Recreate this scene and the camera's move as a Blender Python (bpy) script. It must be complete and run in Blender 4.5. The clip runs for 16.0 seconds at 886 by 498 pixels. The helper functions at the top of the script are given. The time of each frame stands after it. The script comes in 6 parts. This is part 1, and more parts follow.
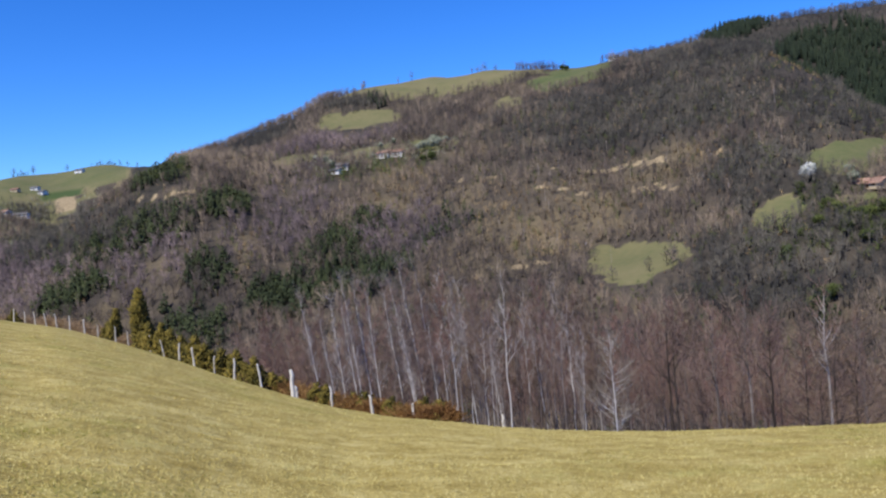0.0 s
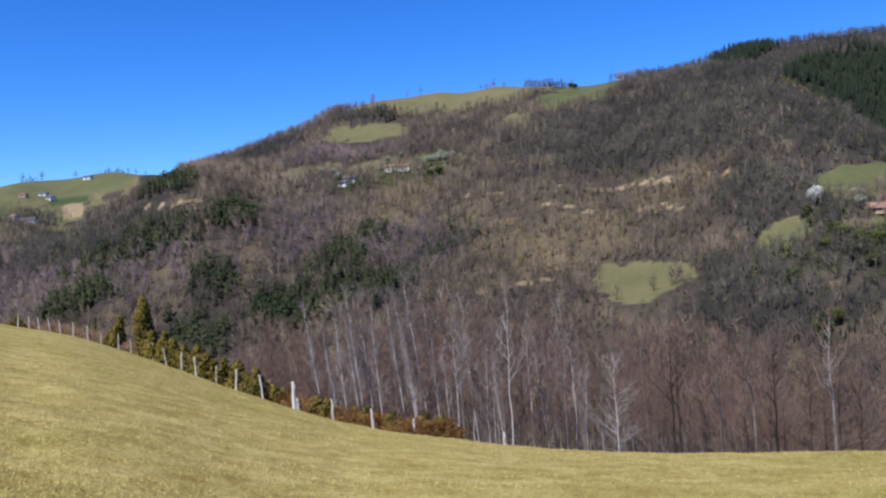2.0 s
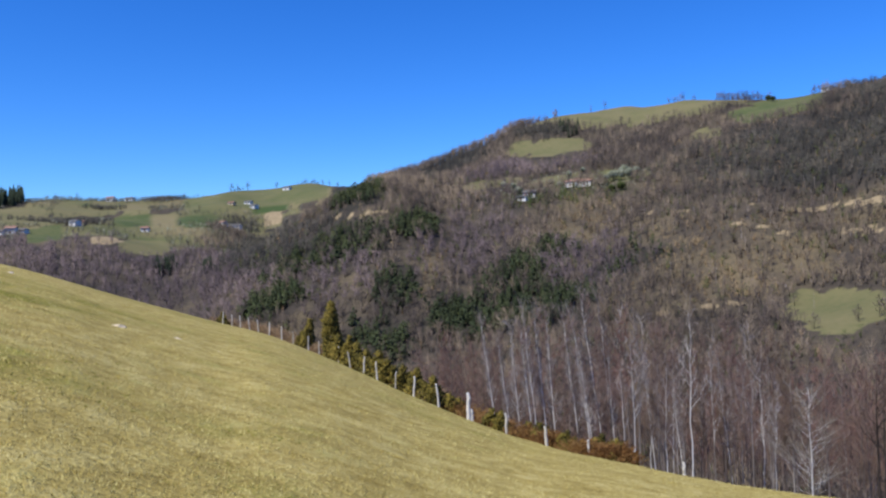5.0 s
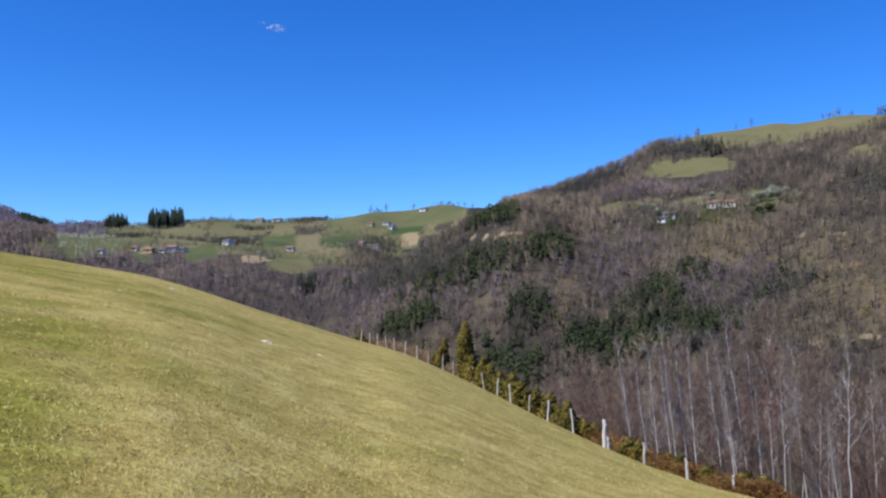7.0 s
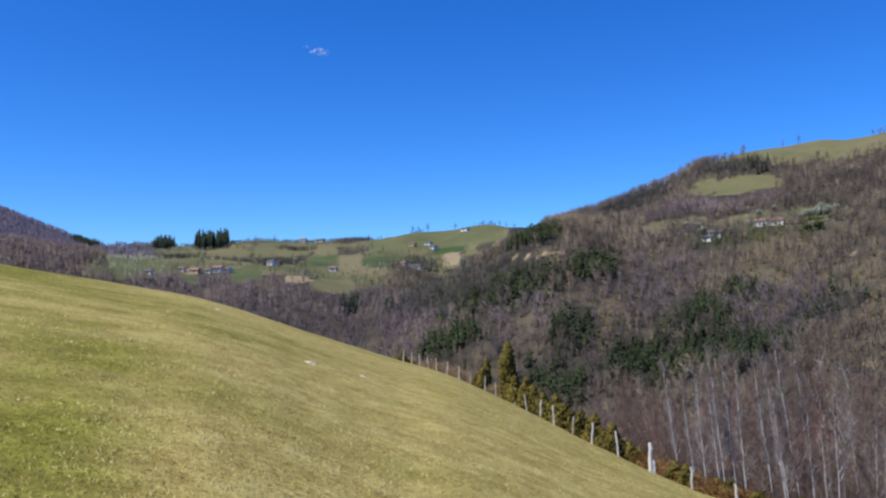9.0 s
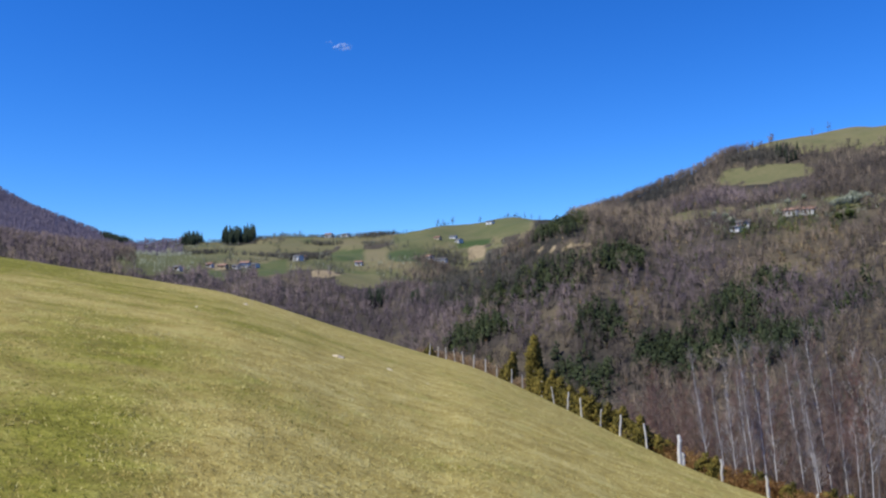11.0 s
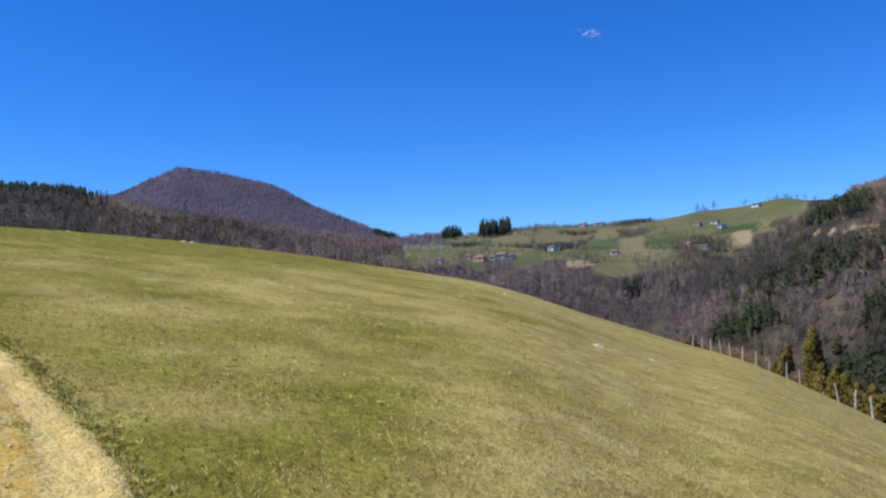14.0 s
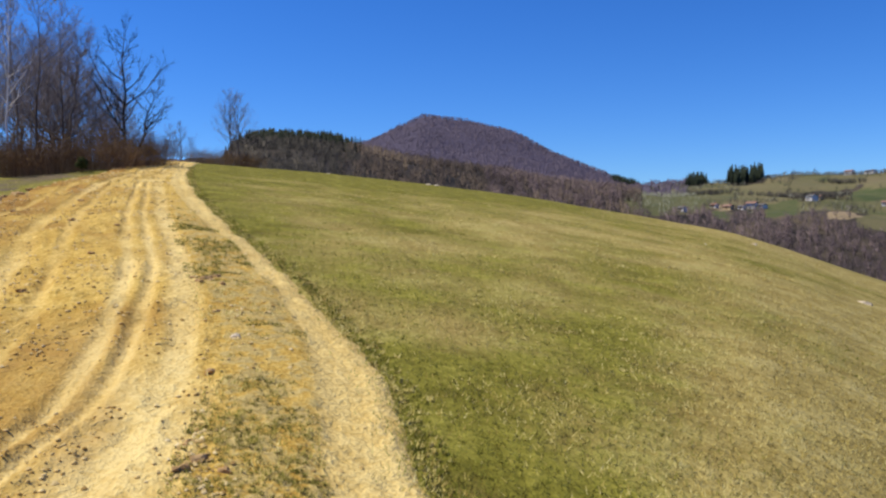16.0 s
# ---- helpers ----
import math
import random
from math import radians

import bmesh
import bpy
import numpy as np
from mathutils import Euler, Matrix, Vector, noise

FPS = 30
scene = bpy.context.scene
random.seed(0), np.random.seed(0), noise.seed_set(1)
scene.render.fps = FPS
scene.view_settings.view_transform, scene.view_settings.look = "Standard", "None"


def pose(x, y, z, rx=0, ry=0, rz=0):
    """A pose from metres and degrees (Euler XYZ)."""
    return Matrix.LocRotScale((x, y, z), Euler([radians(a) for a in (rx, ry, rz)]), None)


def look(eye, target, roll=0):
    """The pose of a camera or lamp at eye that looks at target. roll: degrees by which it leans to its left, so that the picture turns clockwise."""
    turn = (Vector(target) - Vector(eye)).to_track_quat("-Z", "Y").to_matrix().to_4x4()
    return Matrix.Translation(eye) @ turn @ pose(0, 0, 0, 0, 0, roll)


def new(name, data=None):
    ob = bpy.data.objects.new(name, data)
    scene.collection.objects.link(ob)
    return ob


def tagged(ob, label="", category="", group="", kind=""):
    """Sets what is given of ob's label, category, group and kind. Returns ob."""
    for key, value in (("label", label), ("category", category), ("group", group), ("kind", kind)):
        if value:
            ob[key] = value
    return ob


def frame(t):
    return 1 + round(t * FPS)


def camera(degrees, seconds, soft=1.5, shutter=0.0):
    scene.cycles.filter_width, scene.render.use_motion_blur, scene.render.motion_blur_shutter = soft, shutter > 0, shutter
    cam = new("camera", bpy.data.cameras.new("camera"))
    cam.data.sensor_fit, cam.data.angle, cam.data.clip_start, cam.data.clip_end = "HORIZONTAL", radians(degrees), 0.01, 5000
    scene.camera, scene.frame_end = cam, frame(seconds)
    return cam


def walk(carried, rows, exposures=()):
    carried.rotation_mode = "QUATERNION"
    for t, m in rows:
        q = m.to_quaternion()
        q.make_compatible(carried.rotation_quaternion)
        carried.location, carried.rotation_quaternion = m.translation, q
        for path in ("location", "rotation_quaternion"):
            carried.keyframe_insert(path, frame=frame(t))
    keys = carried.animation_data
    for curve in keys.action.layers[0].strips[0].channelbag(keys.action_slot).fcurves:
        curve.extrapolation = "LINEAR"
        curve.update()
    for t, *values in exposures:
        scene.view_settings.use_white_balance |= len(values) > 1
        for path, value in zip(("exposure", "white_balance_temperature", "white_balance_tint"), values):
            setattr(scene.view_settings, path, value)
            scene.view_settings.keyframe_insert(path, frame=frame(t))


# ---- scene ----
cam = camera(58.7, 16.0, soft=2.35)
EYE = 1.6
# seconds, turn up from straight down, lean, turn to the left (degrees)
ROWS = [
    (0, 86.99, 4.49, -0.24),
    (0.5, 87.39, 4.44, 2.69),
    (1, 87.76, 4.04, 3.51),
    (1.5, 88.01, 3.67, 2.82),
    (2, 88.08, 3.19, 0.18),
    (2.5, 88.08, 2.73, -2.92),
    (3, 88.26, 2.15, -2.46),
    (3.5, 88.60, 1.57, 1.47),
    (4, 88.93, 1.42, 5.49),
    (4.5, 89.28, 1.43, 9.38),
    (5, 89.65, 1.45, 13.11),
    (7.5, 91.80, 0.70, 24.10),
    (8, 92.21, 0.73, 24.95),
    (8.5, 92.63, 0.79, 25.46),
    (9, 92.87, 0.88, 25.87),
    (11.5, 92.21, 1.55, 28.85),
    (12, 92.11, 1.71, 30.52),
    (12.5, 92.14, 1.86, 32.83),
    (13, 92.25, 1.89, 35.73),
    (13.5, 92.27, 2.28, 40.05),
    (14, 92.27, 2.16, 46.11),
    (14.5, 92.19, 1.96, 52.14),
    (15, 91.57, 1.25, 58.54),
    (15.5, 90.31, 0.56, 62.44),
    (16, 88.75, 0.52, 63.16),
]
REACH = 0.3                             # held this far in front of the body, which turns on the spot
LIFT = ([0, 5, 9, 12.5, 14, 15, 16], [0, 0.08, 0.16, 0.15, 0.13, 0.05, 0.02])     # raised a little on the way
walk(cam, [(t, pose(-REACH * math.sin(radians(rz)), REACH * (math.cos(radians(rz)) - 1), EYE + float(np.interp(t, *LIFT)), rx, ry, rz)) for t, rx, ry, rz in ROWS],
     exposures=[(0, 0.07, 6350, 11), (5, 0.03, 6300, 9), (9, -0.03, 6250, 7), (14.3, -0.12, 6200, 8), (15.4, -0.15, 6850, 9), (16, -0.15, 7000, 10)])

# ---- daylight ----
SUN_TURN, SUN_UP = 145.0, 54.0          # degrees to the left of the first view, and above the horizon
world = bpy.data.worlds.new("sky")
scene.world = world
world.use_nodes = True
wn = world.node_tree
sky = wn.nodes.new("ShaderNodeTexSky")
sky.sky_type = "NISHITA"
sky.sun_disc = False
sky.sun_elevation, sky.sun_rotation = radians(SUN_UP), radians(-SUN_TURN)
sky.altitude, sky.air_density, sky.dust_density, sky.ozone_density = 700, 1.0, 0.0, 5.0
tone = wn.nodes.new("ShaderNodeHueSaturation")
tone.inputs["Saturation"].default_value = 1.25
clear = wn.nodes.new("ShaderNodeMix")
clear.data_type, clear.blend_type = "RGBA", "MULTIPLY"
clear.inputs[0].default_value, clear.inputs[7].default_value = 1.0, (0.57, 0.89, 1.42, 1)
wn.links.new(sky.outputs[0], tone.inputs["Color"])
wn.links.new(tone.outputs[0], clear.inputs[6])
wn.links.new(clear.outputs[2], wn.nodes["Background"].inputs[0])
wn.nodes["Background"].inputs[1].default_value = 0.118
sun_data = bpy.data.lights.new("sun", "SUN")
sun_data.energy, sun_data.angle, sun_data.color = 5.0, radians(0.53), (1.0, 0.94, 0.83)
sun = new("sun", sun_data)
a, e = radians(SUN_TURN), radians(SUN_UP)
sun.matrix_world = look((0, 0, 60), Vector((0, 0, 60)) - Vector((-math.sin(a) * math.cos(e), math.cos(a) * math.cos(e), math.sin(e))))

# ---- the lie of the land, shaped to fit the camera's view: bearing (degrees to the left), distance and height of its lines ----
BROW = [(-110, 70, -3.3), (-60, 35, -7.1), (-35, 30, -6.6), (-23, 27, -6.3), (-16, 26, -6.2), (-8, 26, -6.1), (-4, 27, -6.2), (0, 28, -6.2), (4.5, 31, -6.6), (8.5, 37, -7.5), (12.4, 44, -8), (16.2, 54, -8.6), (19.8, 64, -8.4), (23.2, 77, -8.2), (26.5, 90, -7.5), (29, 97, -7.1), (32, 95, -5.2), (35.7, 90, -2.9), (39.4, 84, -0.5), (43.4, 78, 1.4), (51, 75, 3.3), (58, 75, 5), (66, 74, 6.3), (71.2, 72, 6.9), (76.5, 68, 7.1), (80.4, 64, 7.1), (84, 62, 7), (88, 60, 6.5), (92.5, 60, 5.9), (110, 65, 7.3), (180, 90, 11.1)]
VALLEY = [(-110, 120, -14), (-60, 150, -38), (-35, 140, -40), (-20, 140, -43), (0, 150, -44), (12, 170, -50), (20, 210, -55), (30, 260, -56), (40, 280, -46), (52, 260, -30), (60, 220, -14), (68, 150, 0), (74, 115, 6), (82, 100, 6), (92, 100, 5.5), (180, 150, 11)]
SPUR = [(-60, 450, 48.9), (-35, 420, 8.9), (-30, 430, 24.1), (-27, 470, 47.7), (-23, 540, 79.4), (-19, 620, 103.1), (-13, 640, 96.1), (-8, 560, 70.4), (0, 480, 36.8), (8, 470, 34.5), (13, 450, 33.1), (17.5, 450, 38.6), (21, 440, 24.7), (24, 430, 12.9), (27.3, 410, -7.7), (29.5, 390, -25), (32, 430, -28.5), (36, 600, 8.9), (45, 600, 16.3), (52, 650, 31.1), (58, 700, 48.1), (65, 600, 53), (70, 600, 60), (73, 600, 64), (77, 600, 63), (79, 500, 44), (82, 300, 26), (92, 250, 22.6), (180, 300, 33.1)]
HOLLOW = [(-60, 700, 62.8), (-35, 700, -10.6), (-28, 700, 50.5), (-23, 740, 97.7), (-19, 740, 118.8), (-13, 690, 108.4), (-8, 640, 93.8), (0, 620, 77.7), (8, 580, 61.5), (13, 530, 48), (17.5, 560, 42.7), (21, 650, 15.2), (24, 650, 1.6), (27, 650, -4.1), (30, 640, 7.2), (36, 780, 30.2), (45, 800, 32.3), (52, 900, 39.3), (58, 1000, 54), (65, 1000, 64.5), (70, 800, 62), (76, 800, 60), (82, 520, 38.3), (92, 500, 36.6), (180, 600, 54.1)]
RIDGE = [(-60, 1300, 219.1), (-40, 1300, 230.8), (-30, 1200, 219.7), (-27, 1200, 217.5), (-24.6, 1150, 205.4), (-21, 1100, 194.6), (-19, 1000, 168.9), (-15.6, 800, 132.6), (-12.8, 740, 119.5), (-8, 740, 121.5), (-4.5, 750, 126.1), (0, 750, 125.3), (4.5, 740, 116.6), (7.6, 720, 104.8), (9.9, 680, 85.1), (13.5, 640, 66), (17.4, 700, 57.9), (20.7, 1000, 77.7), (22.6, 1050, 84.2), (24.6, 1050, 77.8), (28.1, 1050, 76.9)]
FAR_RIDGE = [(31, 1050, 66.7), (32.8, 1050, 64), (36, 1050, 65.8), (39.8, 1000, 61.9), (41.6, 950, 54.7), (44.8, 1000, 54), (48, 1200, 66.6), (49.7, 1600, 80.7), (53, 2000, 143), (55.4, 2100, 198.9), (57.8, 2200, 259.6), (61.8, 2300, 302.7), (63.4, 2300, 309), (64.7, 2300, 318), (65.2, 2300, 306), (66.6, 2300, 286), (68.3, 2200, 240.1), (70.8, 2000, 188.8), (75, 1500, 132.8), (92, 1200, 85.5), (180, 1200, 106.6)]


def hash2(i, j, seed):
    n = (i.astype(np.int64) * 374761393 + j.astype(np.int64) * 668265263 + seed * 974711) & 0xFFFFFFFF
    n = ((n ^ (n >> 13)) * 1274126177) & 0xFFFFFFFF
    return ((n ^ (n >> 16)) & 0xFFFF) / 65535.0


def rough(x, y, seed=0):
    """Smooth random values from -1 to 1, one bump a metre."""
    i, j = np.floor(x), np.floor(y)
    u, v = x - i, y - j
    u, v = u * u * (3 - 2 * u), v * v * (3 - 2 * v)
    a, b = hash2(i, j, seed), hash2(i + 1, j, seed)
    c, d = hash2(i, j + 1, seed), hash2(i + 1, j + 1, seed)
    return 2 * ((a * (1 - u) + b * u) * (1 - v) + (c * (1 - u) + d * u) * v) - 1


def layers(x, y, size, seed=0, n=3):
    return sum(rough(x / size * 2 ** k + 7.3 * k, y / size * 2 ** k, seed + k) / 2 ** k for k in range(n))


STEPS = np.arange(-180, 180.01, 0.25)


def line_table(rows, soft):
    rows = sorted(rows)
    az = np.array([r[0] for r in rows], float)
    out = []
    for c in (1, 2):
        v = np.array([r[c] for r in rows], float)
        w = np.interp(STEPS, np.r_[az[-1] - 360, az, az[0] + 360], np.r_[v[-1], v, v[0]])
        k = np.exp(-0.5 * (np.arange(-24, 25) * 0.25 / soft) ** 2)
        out.append(np.convolve(np.r_[w[-25:-1], w, w[1:25]], k / k.sum(), "valid"))
    return out


LINES = [line_table(t, s) for t, s in ((BROW, 1.2), (VALLEY, 2.5), (SPUR, 0.9), (HOLLOW, 0.9), (RIDGE + FAR_RIDGE, 0.35))]
LINES.append([LINES[4][0] * 1.5, LINES[4][1] - 0.16 * LINES[4][0]])
LINES.append([np.full_like(STEPS, 4900.0), LINES[4][1] * 0.2 - 60])
KNOT_R = np.array([t[0] for t in LINES])
KNOT_Z = np.array([t[1] for t in LINES])
BROW_SLOPE = (KNOT_Z[0] - 1.6) / KNOT_R[0]
KNOT_M = np.zeros_like(KNOT_R)
chord = np.diff(KNOT_Z, axis=0) / np.diff(KNOT_R, axis=0)
for k in range(1, 6):
    same = chord[k - 1] * chord[k] > 0
    KNOT_M[k] = np.where(same, 2 * chord[k - 1] * chord[k] / np.where(same, chord[k - 1] + chord[k], 1), 0)
KNOT_M[0], KNOT_M[6] = BROW_SLOPE, chord[5]


def bearing(x, y):
    return np.degrees(np.arctan2(-x, y))


def height(x, y):
    """Height of the ground at the places x, y (arrays)."""
    x, y = np.asarray(x, float), np.asarray(y, float)
    r = np.hypot(x, y)
    f = (bearing(x, y) + 180) / 0.25
    i = np.clip(np.floor(f).astype(int), 0, len(STEPS) - 2)
    f = f - i

    def at(table):
        return table[i] * (1 - f) + table[i + 1] * f
    R, Z, M = [at(t) for t in KNOT_R], [at(t) for t in KNOT_Z], [at(t) for t in KNOT_M]
    z = (M[0] + 3.2 / R[0]) * r - 1.6 * (r / R[0]) ** 2          # the rounded meadow
    for k in range(6):
        h = R[k + 1] - R[k]
        s = np.clip((r - R[k]) / h, 0, 1)
        seg = (Z[k] * (1 + 2 * s) * (1 - s) ** 2 + M[k] * h * s * (1 - s) ** 2
               + Z[k + 1] * s * s * (3 - 2 * s) + M[k + 1] * h * s * s * (s - 1))
        z = np.where(r > R[k], seg, z)
    far = np.clip((r - 110) / 150, 0, 1)
    z = z + far * (3.0 * layers(x, y, 60, 11) + 0.004 * r * layers(x, y, 190, 15))
    near = np.clip((r - 3) / 10, 0, 1)
    return z + near * np.clip(1 - r / 300, 0, 1) * (0.05 * layers(x, y, 2.5, 21) + 0.03 * rough(x / 0.6, y / 0.6, 25))


def spot(az, r):
    """The place on the ground at a bearing and a distance."""
    x, y = -r * math.sin(radians(az)), r * math.cos(radians(az))
    return Vector((x, y, float(height(x, y))))


# ---- materials ----
def node(nt, kind, inputs=None, **props):
    n = nt.nodes.new(kind)
    for k, v in props.items():
        setattr(n, k, v)
    for k, v in (inputs or {}).items():
        if isinstance(v, bpy.types.NodeSocket):
            nt.links.new(v, n.inputs[k])
        else:
            n.inputs[k].default_value = v
    return n


def ramp(nt, fac, stops):
    n = nt.nodes.new("ShaderNodeValToRGB")
    nt.links.new(fac, n.inputs[0])
    while len(n.color_ramp.elements) < len(stops):
        n.color_ramp.elements.new(0.5)
    for el, (p, c) in zip(n.color_ramp.elements, stops):
        el.position, el.color = p, (*c, 1)
    return n.outputs[0]


def maths(nt, op, a, b, clamp=False):
    return node(nt, "ShaderNodeMath", {0: a, 1: b}, operation=op, use_clamp=clamp).outputs[0]


def noise_of(nt, where, size, detail=4.0, rough_=0.6):
    return node(nt, "ShaderNodeTexNoise", {"Vector": where, "Scale": 1.0 / size, "Detail": detail, "Roughness": rough_}).outputs[0]


def blend(nt, fac, a, b):
    n = node(nt, "ShaderNodeMix", data_type="RGBA")
    for i, v in ((0, fac), (6, a), (7, b)):
        if isinstance(v, bpy.types.NodeSocket):
            nt.links.new(v, n.inputs[i])
        else:
            n.inputs[i].default_value = v if i == 0 else (*v, 1)
    return n.outputs[2]


def shell(name, roughness=0.9, spec=0.2):
    m = bpy.data.materials.new(name)
    m.use_nodes = True
    nt = m.node_tree
    bsdf = nt.nodes["Principled BSDF"]
    bsdf.inputs["Roughness"].default_value = roughness
    bsdf.inputs["Specular IOR Level"].default_value = spec
    return m, nt, bsdf


def surface(name, stops, coarse, fine, roughness=0.9, bump=0.3, depth=0.02, vary=0.25, island=False, spec=0.2, thin=0.0, zone=0.9, tree=False):
    """Colours that run from stop to stop by noise of two sizes (metres), and by piece."""
    m, nt, bsdf = shell(name, roughness, spec)
    where = node(nt, "ShaderNodeNewGeometry").outputs["Position"]
    big, small = noise_of(nt, where, coarse, 3.0), noise_of(nt, where, fine, 4.0)
    if tree:
        piece = node(nt, "ShaderNodeAttribute", attribute_name="tone").outputs["Fac"]
    elif island:
        piece = node(nt, "ShaderNodeNewGeometry").outputs["Random Per Island"]
    else:
        piece = node(nt, "ShaderNodeObjectInfo").outputs["Random"]
    fac = maths(nt, "ADD", maths(nt, "MULTIPLY", big, zone), maths(nt, "MULTIPLY", small, 0.6))
    fac = maths(nt, "ADD", maths(nt, "SUBTRACT", fac, zone / 2 - 0.2 + vary / 2), maths(nt, "MULTIPLY", piece, vary))
    nt.links.new(ramp(nt, fac, stops), bsdf.inputs["Base Color"])
    if bump:
        b = node(nt, "ShaderNodeBump", {"Height": small, "Strength": bump, "Distance": depth})
        nt.links.new(b.outputs[0], bsdf.inputs["Normal"])
    if thin:
        glow = node(nt, "ShaderNodeBsdfTranslucent", {"Color": bsdf.inputs["Base Color"].links[0].from_socket})
        both = node(nt, "ShaderNodeMixShader", {0: thin, 1: bsdf.outputs[0], 2: glow.outputs[0]})
        nt.links.new(both.outputs[0], nt.nodes["Material Output"].inputs[0])
    return m


def ground_material():
    m, nt, bsdf = shell("land", 0.95, 0.1)
    where = node(nt, "ShaderNodeNewGeometry").outputs["Position"]
    cover = node(nt, "ShaderNodeAttribute", attribute_name="cover")
    split = node(nt, "ShaderNodeSeparateColor", {0: cover.outputs["Color"]})
    wood, bare, green = split.outputs[0], split.outputs[1], split.outputs[2]
    blade, tuft, patch, field = (noise_of(nt, where, s, d, q) for s, d, q in ((0.09, 4.0, 0.7), (0.7, 5.0, 0.65), (2.6, 4.0, 0.6), (28.0, 4.0, 0.6)))
    g = maths(nt, "ADD", maths(nt, "MULTIPLY", blade, 0.45), maths(nt, "MULTIPLY", tuft, 0.65))
    dry = ramp(nt, g, [(0.40, (0.265, 0.196, 0.05)), (0.55, (0.425, 0.333, 0.102)), (0.70, (0.59, 0.49, 0.19))])
    lush = ramp(nt, g, [(0.40, (0.11, 0.098, 0.012)), (0.55, (0.205, 0.188, 0.027)), (0.70, (0.34, 0.31, 0.055))])
    gf = maths(nt, "ADD", maths(nt, "ADD", green, maths(nt, "MULTIPLY", maths(nt, "SUBTRACT", tuft, 0.5), 1.7)), maths(nt, "MULTIPLY", maths(nt, "SUBTRACT", patch, 0.5), 2.4), True)
    grass = blend(nt, gf, dry, lush)
    pf = maths(nt, "ADD", maths(nt, "MULTIPLY", maths(nt, "SUBTRACT", patch, 0.5), 0.6), maths(nt, "MULTIPLY", maths(nt, "SUBTRACT", field, 0.5), 0.8))
    pasture = ramp(nt, maths(nt, "ADD", green, pf), [(0.05, (0.21, 0.175, 0.09)), (0.4, (0.16, 0.148, 0.068)), (0.75, (0.105, 0.117, 0.047)), (1.0, (0.06, 0.088, 0.03))])
    grass = blend(nt, cover.outputs["Alpha"], grass, pasture)
    lf = maths(nt, "ADD", maths(nt, "MULTIPLY", field, 0.5), maths(nt, "ADD", maths(nt, "MULTIPLY", patch, 0.45), maths(nt, "MULTIPLY", maths(nt, "SUBTRACT", tuft, 0.35), 0.7)))
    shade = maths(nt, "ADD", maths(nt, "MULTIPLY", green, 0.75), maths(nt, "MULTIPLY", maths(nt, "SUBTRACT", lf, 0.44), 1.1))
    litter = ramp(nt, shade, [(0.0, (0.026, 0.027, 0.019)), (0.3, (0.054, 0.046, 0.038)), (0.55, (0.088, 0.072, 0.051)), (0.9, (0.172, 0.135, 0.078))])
    # the mountain's floor turns violet with distance: haze painted into the ground
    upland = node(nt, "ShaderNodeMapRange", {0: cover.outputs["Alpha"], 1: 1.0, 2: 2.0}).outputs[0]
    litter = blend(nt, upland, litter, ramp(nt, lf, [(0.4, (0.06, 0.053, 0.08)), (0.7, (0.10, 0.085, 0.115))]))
    soil = ramp(nt, maths(nt, "ADD", maths(nt, "MULTIPLY", tuft, 0.5), maths(nt, "MULTIPLY", patch, 0.5)),
                [(0.3, (0.17, 0.125, 0.068)), (0.7, (0.43, 0.34, 0.20))])
    edge = maths(nt, "MULTIPLY", maths(nt, "SUBTRACT", patch, 0.5), 0.9)
    wf = node(nt, "ShaderNodeMapRange", {0: maths(nt, "ADD", wood, edge), 1: 0.35, 2: 0.65}).outputs[0]
    bf = node(nt, "ShaderNodeMapRange", {0: maths(nt, "ADD", bare, edge), 1: 0.35, 2: 0.65}).outputs[0]
    col = blend(nt, bf, blend(nt, wf, grass, litter), soil)
    nt.links.new(col, bsdf.inputs["Base Color"])
    b = node(nt, "ShaderNodeBump", {"Height": g, "Strength": 0.9, "Distance": 0.085})
    nt.links.new(b.outputs[0], bsdf.inputs["Normal"])
    return m


